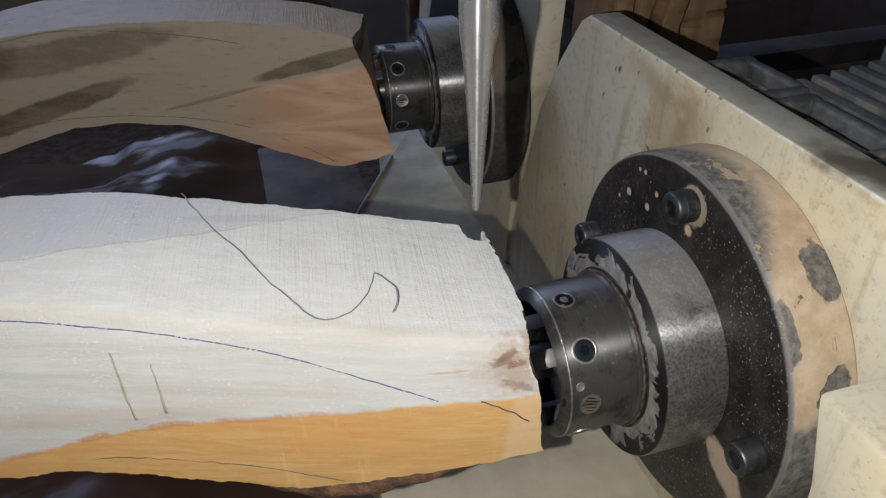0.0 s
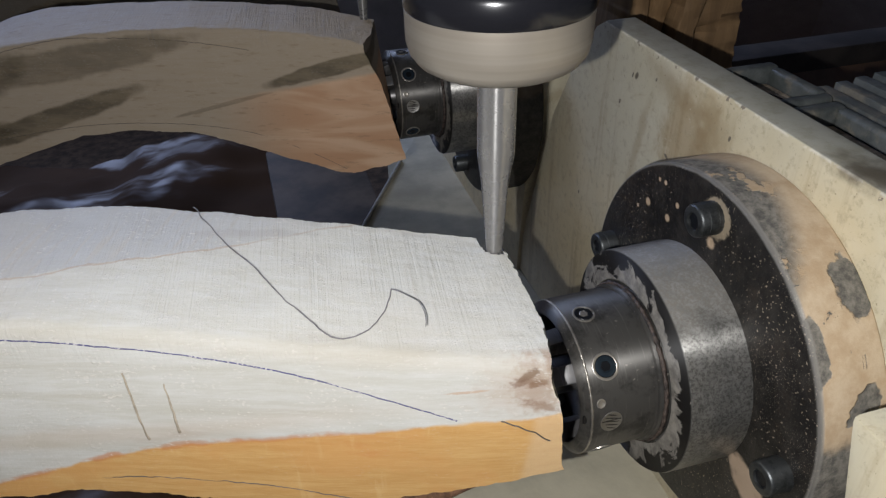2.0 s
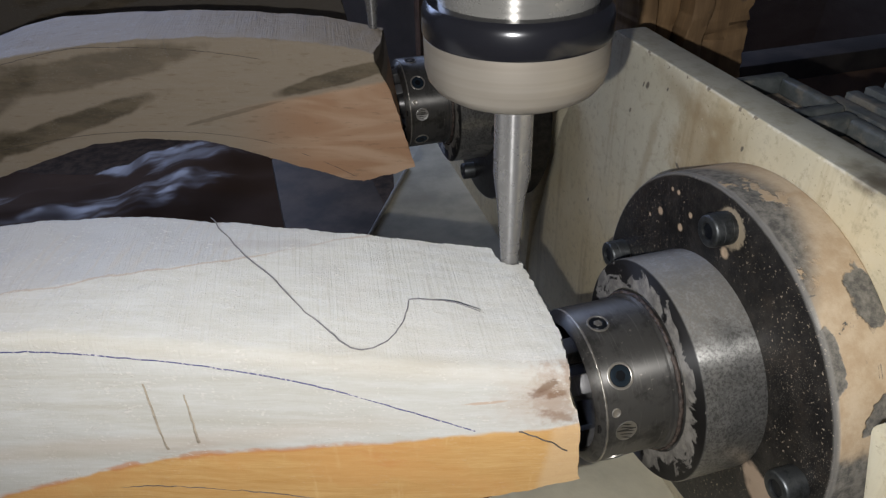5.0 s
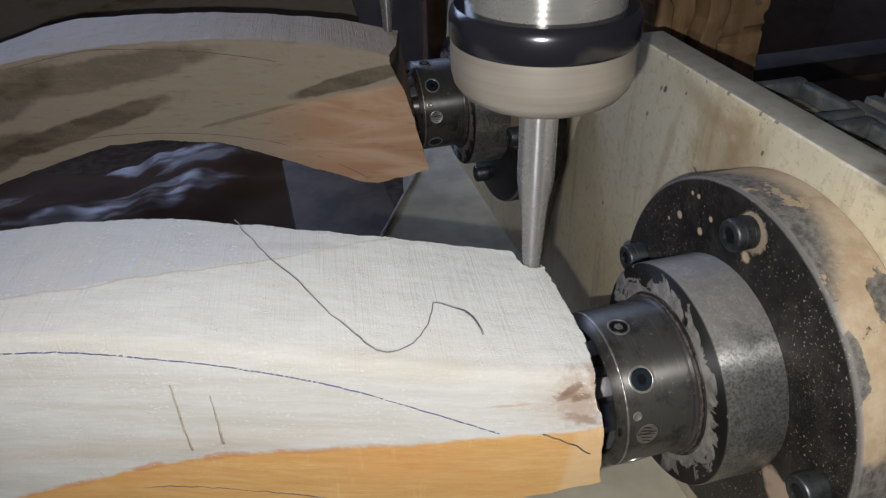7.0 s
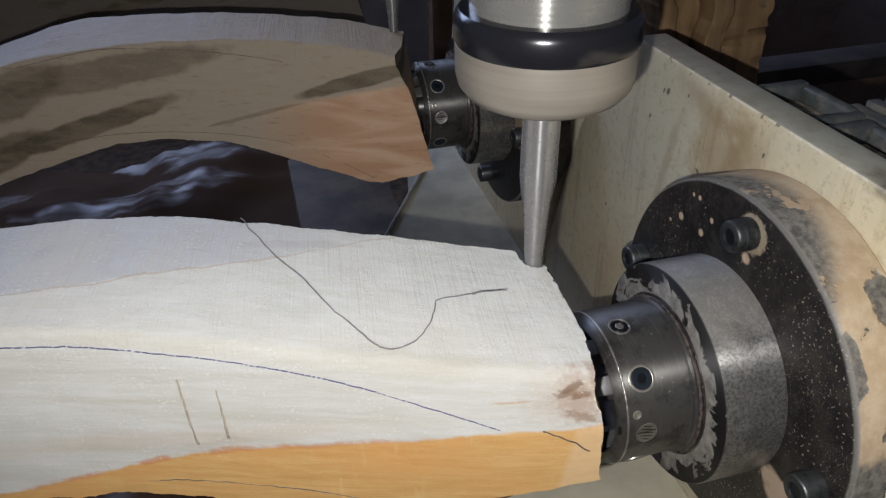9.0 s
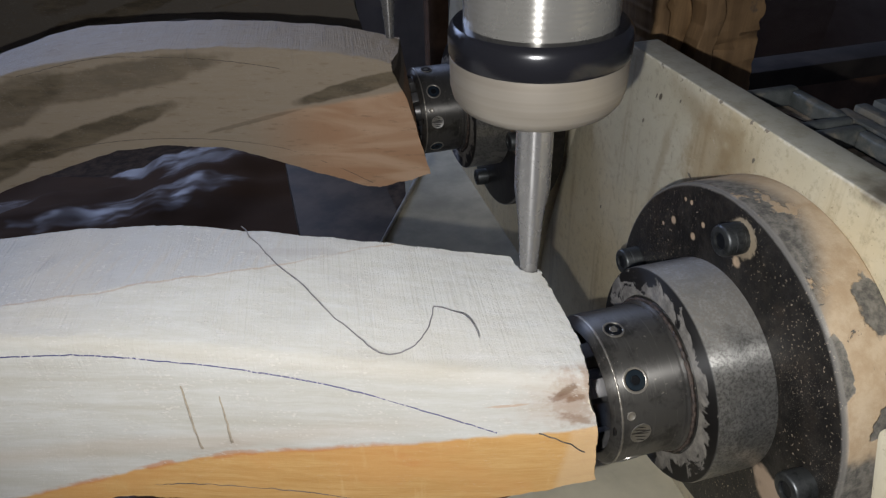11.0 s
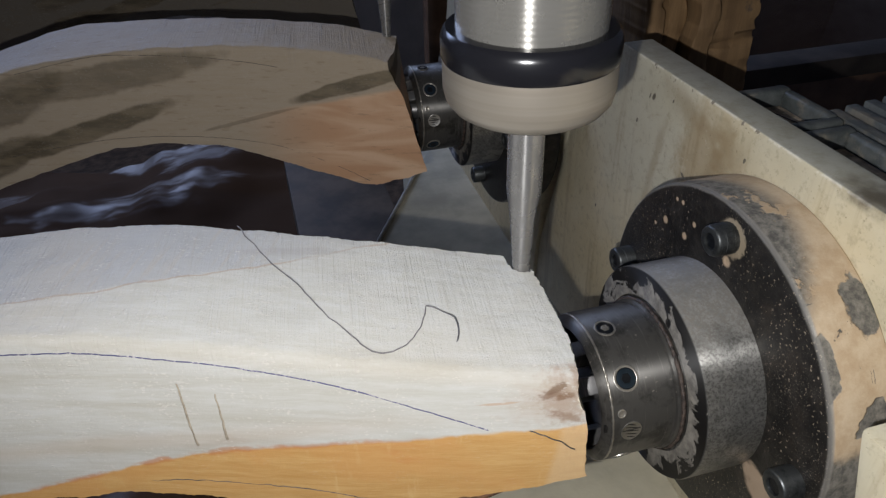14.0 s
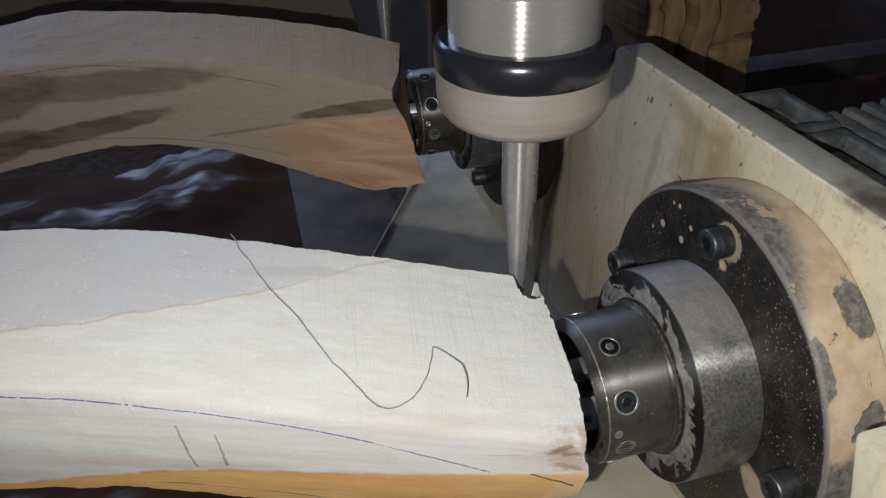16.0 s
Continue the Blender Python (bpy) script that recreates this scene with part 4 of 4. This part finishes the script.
# ---- milling spindles with tapered cutters (origin at the cutter's tip) ----
def spindle(at):
    top = thing("milling_spindle", "steel milling spindle with pale collet nut and tapered cutter", "spindle", "spindles", at)
    L = 66.5
    # two-flute tapered cutter
    n, v, f = 48, [], []
    hs = [0, 0.15] + [1 + 1.5 * i for i in range(33)] + [50, 54, 60, L + 2]
    for h in hs:
        r = 1.1 + 0.0705 * h if h < 46 else 4.35
        if h == 0:
            r = 0.8
        for k in range(n):
            a = 2 * math.pi * k / n
            flute = max(0.0, math.cos((a + 0.012 * h) * 2)) ** 3 * max(0.0, min(1.0, (44 - h) / 8)) * 0.32
            q = r * (1 - flute)
            v.append((q * math.cos(a), q * math.sin(a), h))
    for i in range(len(hs) - 1):
        for k in range(n):
            a, b = i * n + k, i * n + (k + 1) % n
            f.append((a, b, b + n, a + n))
    f += [tuple(range(n)), tuple(range((len(hs) - 1) * n, len(hs) * n))]
    part("cutter", mesh_of("cutter", v, f, 40), CARBIDE, top, "bright tapered carbide cutter")
    part("collet_nut", mesh_of("nut", *lathe([(L + 1.5, 6.5), (L + 0.2, 8.0), (L, 12.5), (L + 0.5, 15.4), (L + 1.7, 17.4), (L + 3.6, 18.8), (L + 6, 19.4), (L + 12.6, 19.5)], "z", 96, True), 40), NUT, top, "pale steel collet nut blurred by its spin")
    part("ring", mesh_of("ring", *lathe([(L + 12.6, 16), (L + 12.6, 19.4), (L + 13.4, 19.75), (L + 17.4, 19.75), (L + 18.7, 19.3), (L + 19.5, 18.6), (L + 19.6, 17.6), (L + 19.6, 16)], "z", 96, False), 35), RING, top, "glossy black ring")
    prof = [(L + 10, 17.4), (L + 19.2, 17.5), (L + 19.2, 16.4)]
    z = L + 19.2
    while z < L + 30:
        prof += [(z + 0.1, 16.465), (z + 0.45, 16.5), (z + 0.8, 16.5), (z + 1.1, 16.465)]
        z += 1.25
    prof += [(L + 31, 16.8), (L + 60, 16.8), (L + 60.2, 30), (L + 160, 30)]
    part("shaft", mesh_of("shaft", *lathe(prof, "z", 96, True), 30), SHAFT, top, "bright threaded steel shaft")
    return top


spindle_near = spindle((-54.9, 8.8, 48.0))
spindle_far = copy_thing(spindle_near, pose(0, 0, 0.05))
spindle_third = copy_thing(spindle_near, pose(0, 0, 0.05))


# ---- bed, rails, floor, backdrop ----
def slab(outline, z0, z1, r=2.0):
    """A flat slab from an outline of (x, y)."""
    v, f = prism(outline, z0, z1, r)
    return [(y, z, x) for x, y, z in v], f


bed = thing("machine_bed", "grey-green enamelled machine bed under the headstock", "machine bed")
part("bed_plate", mesh_of("bed", *slab([(250, -170), (250, 440), (54, 440), (-15, 312), (-59, 231), (-82, 150), (-82, -170)], -125, -92), 30), BED, bed)
part("bed_beam", mesh_of("bed_beam", *bevel_box(0, 250, -170, 440, -880, -125.5, 2), 30), BED, bed)
rail = thing("guide_rail", "dusty grey steel guide rail beside the machine bed", "rail")
part("rail_body", mesh_of("rail", *bevel_box(-104, -30, -160, 430, -150, -126, 2), 30), plain("dusty_grey_steel", (0.085, 0.064, 0.047), 0.7, 0.1, 0.5, 30, 0.0003, 0.2), rail)
part("rail_support", mesh_of("rail_support", *bevel_box(-95, -40, -160, 430, -880, -150.5, 2), 30), STEEL_DARK, rail)
cord = thing("cord", "pale thin cord lying on the machine bed", "cord")
part("strand", mesh_of("cord", *tube([(-14 - 62 * t, 312 - 114 * t, -91) for t in [i / 20 for i in range(21)]], 1.3, 8), 60), WIRE, cord)


def crumpled(name, x0, x1, y0, y1, z, amp, material, label, category, cell=12.0):
    nx, ny = int((x1 - x0) / cell), int((y1 - y0) / cell)
    v, f = [], []
    for i in range(nx + 1):
        for j in range(ny + 1):
            x, y = x0 + (x1 - x0) * i / nx, y0 + (y1 - y0) * j / ny
            p = Vector((x, y, 0)) * 0.009
            v.append((x, y, z + amp * (noise.noise(p) + 0.5 * abs(noise.noise(p * 2.7 + Vector((5, 0, 0)))))))
    for i in range(nx):
        for j in range(ny):
            a = i * (ny + 1) + j
            f.append((a, a + ny + 1, a + ny + 2, a + 1))
    return tagged(part(name, mesh_of(name, v, f, 60), material), label, category)


crumpled("plastic_sheet", -700, -90, -200, 620, -190, 22, TARP, "dark glossy plastic sheet crumpled under the blanks", "sheet")
bench = thing("workbench", "dark varnished wooden workbench behind the machine", "workbench")
part("edge_board", mesh_of("edge_board", *bevel_box(225, 1100, 335, 366, -78, -60, 2), 30), plain("grey_edge_wood", (0.045, 0.036, 0.030), 0.8, 0, 0.4, 30, 0.0006), bench, "greyish edge board")
part("top", mesh_of("bench_top", *bevel_box(225, 1100, 366.5, 1250, -84, -66, 2), 30), POLISH, bench)
part("front_panel", mesh_of("front_panel", *bevel_box(232, 1090, 350, 360, -420, -80, 2), 30), VARNISH, bench)
part("drawer_rail", mesh_of("drawer_rail", *bevel_box(232, 1090, 343, 349.5, -150, -128, 2), 30), VARNISH, bench)
for x, y in ((240, 380), (1080, 380), (240, 1230), (1080, 1230)):
    part("leg", mesh_of("bench_leg", *bevel_box(x - 20, x + 20, y - 20, y + 20, -900, -84, 2), 30), VARNISH, bench)



def offcuts():
    """Rough orange offcuts standing on end behind the bracket, their edges wavy from the saw."""
    x = 56
    for w, back, wave in ((9.0, 0, 1.3), (9.5, 4, 1.6), (10.0, -3, 1.3), (25, 5, 0.5)):
        t = thing("wood_offcut", "rough orange wood offcut standing on end behind the bracket", "offcut", "offcuts")
        v, f = [], []
        n = 150
        ring = [(0.5, 0.5), (w * 0.5, 0), (w - 1.0, 0.4), (w, 1.4), (w, 40), (w - 0.6, 41), (0.6, 41), (0, 40), (0, 1.2)]
        for i in range(n + 1):
            z = -92 + 240 * i / n
            sway = wave * math.sin(z * 0.17 + x) + wave * 0.7 * noise.noise(Vector((x, z * 0.07, 0)))
            for dx, dy in ring:
                p = Vector((x + dx, z * 0.10, dy * 0.1))
                q = noise.noise(p) + 0.5 * noise.noise(p * 3.1)
                chip = 2.5 * max(0.0, noise.noise(Vector((x, z * 0.16, 9))) - 0.15) if dy < 2 and dx > w * 0.6 else 0.0
                split = 3.2 * math.exp(-((z - 34.0 - 0.25 * dx + q) / 1.3) ** 2) if w > 15 and dy < 2 else 0.0
                v.append((x + dx + (sway if dy < 2 else 0.3 * sway) + q * 0.4 - chip, 148 + back + dy + q * 0.8 + chip + split, z))
        k = len(ring)
        for i in range(n):
            for j in range(k):
                a, b = i * k + j, i * k + (j + 1) % k
                f.append((a, b, b + k, a + k))
        f += [tuple(range(k)), tuple(range(n * k, n * k + k))]
        part("slab", mesh_of("slab", v, f, 40), BLOCKWOOD, t)
        x += w + 3.0


offcuts()

ROOM = (-2600, 2400, -2200, 2450, -900, 2100)
x0, x1, y0, y1, z0, z1 = ROOM
tagged(part("floor", mesh_of("floor", *bevel_box(x0, x1, y0, y1, z0 - 60, z0, 0)), FLOOR), "dark workshop floor strewn with sawdust", "floor", kind="structure")
tagged(part("ceiling", mesh_of("ceiling", *bevel_box(x0, x1, y0, y1, z1, z1 + 60, 0)), WALL), "grey plaster ceiling", "ceiling", kind="structure")
tagged(part("wall_west", mesh_of("wall_west", *bevel_box(x0 - 80, x0, y0, y1, z0, z1, 0)), WALL), "grey plaster wall", "wall", kind="structure")
tagged(part("wall_east", mesh_of("wall_east", *bevel_box(x1, x1 + 80, y0, y1, z0, z1, 0)), WALL), "grey plaster wall", "wall", kind="structure")
tagged(part("wall_south", mesh_of("wall_south", *bevel_box(x0 - 80, x1 + 80, y0 - 80, y0, z0, z1, 0)), WALL), "grey plaster wall", "wall", kind="structure")
north = [bevel_box(x0 - 80, -1660, y1, y1 + 80, z0, z1, 0), bevel_box(-140, 2030, y1, y1 + 80, z0, z1, 0), bevel_box(2390, x1 + 80, y1, y1 + 80, z0, z1, 0), bevel_box(2030, 2390, y1, y1 + 80, z0, 605, 0), bevel_box(2030, 2390, y1, y1 + 80, 760, z1, 0), bevel_box(-1660, -140, y1, y1 + 80, z0, 590, 0), bevel_box(-1660, -140, y1, y1 + 80, 1710, z1, 0)]
tagged(part("wall_north", mesh_of("wall_north", *join(*north)), WALL), "grey plaster wall with two window openings", "wall", kind="structure")


# ---- what moves ----
TURN = ((0.0, 0.0), (14.9, 0.0), (15.0, 0.55), (15.25, 3.3), (15.5, 6.7), (15.75, 10.4), (16.0, 14.2))
PLUNGE = ((0.0, 48.0), (0.5, 41.2), (1.0, 34.2), (1.5, 27.2), (2.0, 21.5), (2.5, 19.5), (3.0, 18.8), (4.0, 18.7), (7.0, 18.7), (10.0, 18.6), (12.0, 18.4), (14.0, 18.3), (14.5, 17.9), (15.0, 17.2), (15.5, 17.4), (16.0, 17.8))
# loose end of the thread: seconds, heading of the first limb, bend to the tip, lift
FLUTTER = ((0.0, -52, -42, 8), (0.5, -48, -40, 8), (1.0, -48, -40, 8), (1.5, -50, -42, 8), (2.0, -42, -38, 10), (2.5, -45, -48, 45), (3.0, 12, 12, 12),
           (3.5, 6, 26, 12), (4.0, -18, -12, 14), (4.2, 6, -5, 10), (4.7, -30, -40, 10), (5.3, 5, 10, 12), (5.9, -25, -35, 10), (6.5, 2, -16, 10), (7.0, -32, -34, 10), (7.5, 22, 18, 12), (8.0, 2, -4, 14),
           (8.5, -40, -70, 8), (9.0, 8, 2, 12), (9.5, -34, -46, 8), (10.2, 0, -20, 10), (11.0, -30, -40, 10), (12.0, 8, -100, 50), (12.5, -16, -34, 10), (13.0, -14, -14, 12),
           (13.5, -20, -36, 10), (14.0, -38, -50, 8), (14.5, -34, -54, 8), (15.0, -38, -52, 8), (15.5, -38, -48, 8), (16.0, -38, -48, 8))


def motions():
    for ob, at in ((blank_near, (0, 0, 0)), (blank_far, AXIS_FAR), (blank_third, AXIS_THIRD), (thread, (0, 0, 0)), (chuck_near, (0, 0, 0)), (chuck_far, HEAD_FAR)):
        p = [c * MM for c in at]
        walk(ob, [(t, pose(*p, a, 0, 0)) for t, a in TURN])
    for ob, at in ((spindle_near, (0, 0, 0)), (spindle_far, AXIS_FAR), (spindle_third, AXIS_THIRD)):
        walk(ob, [(t, pose((at[0] - 54.9) * MM, (at[1] + 8.8) * MM, (at[2] + z) * MM)) for t, z in PLUNGE])
    root = [c * MM for c in (*CUSP, cz)]
    walk(tail, [(t, pose(*root, 0, -0.4 * lift, a - 15)) for t, a, b, lift in FLUTTER])
    walk(tip, [(t, pose(THREAD_A * MM, 0, 0, 0, lift * 0.5, b)) for t, a, b, lift in FLUTTER])


motions()
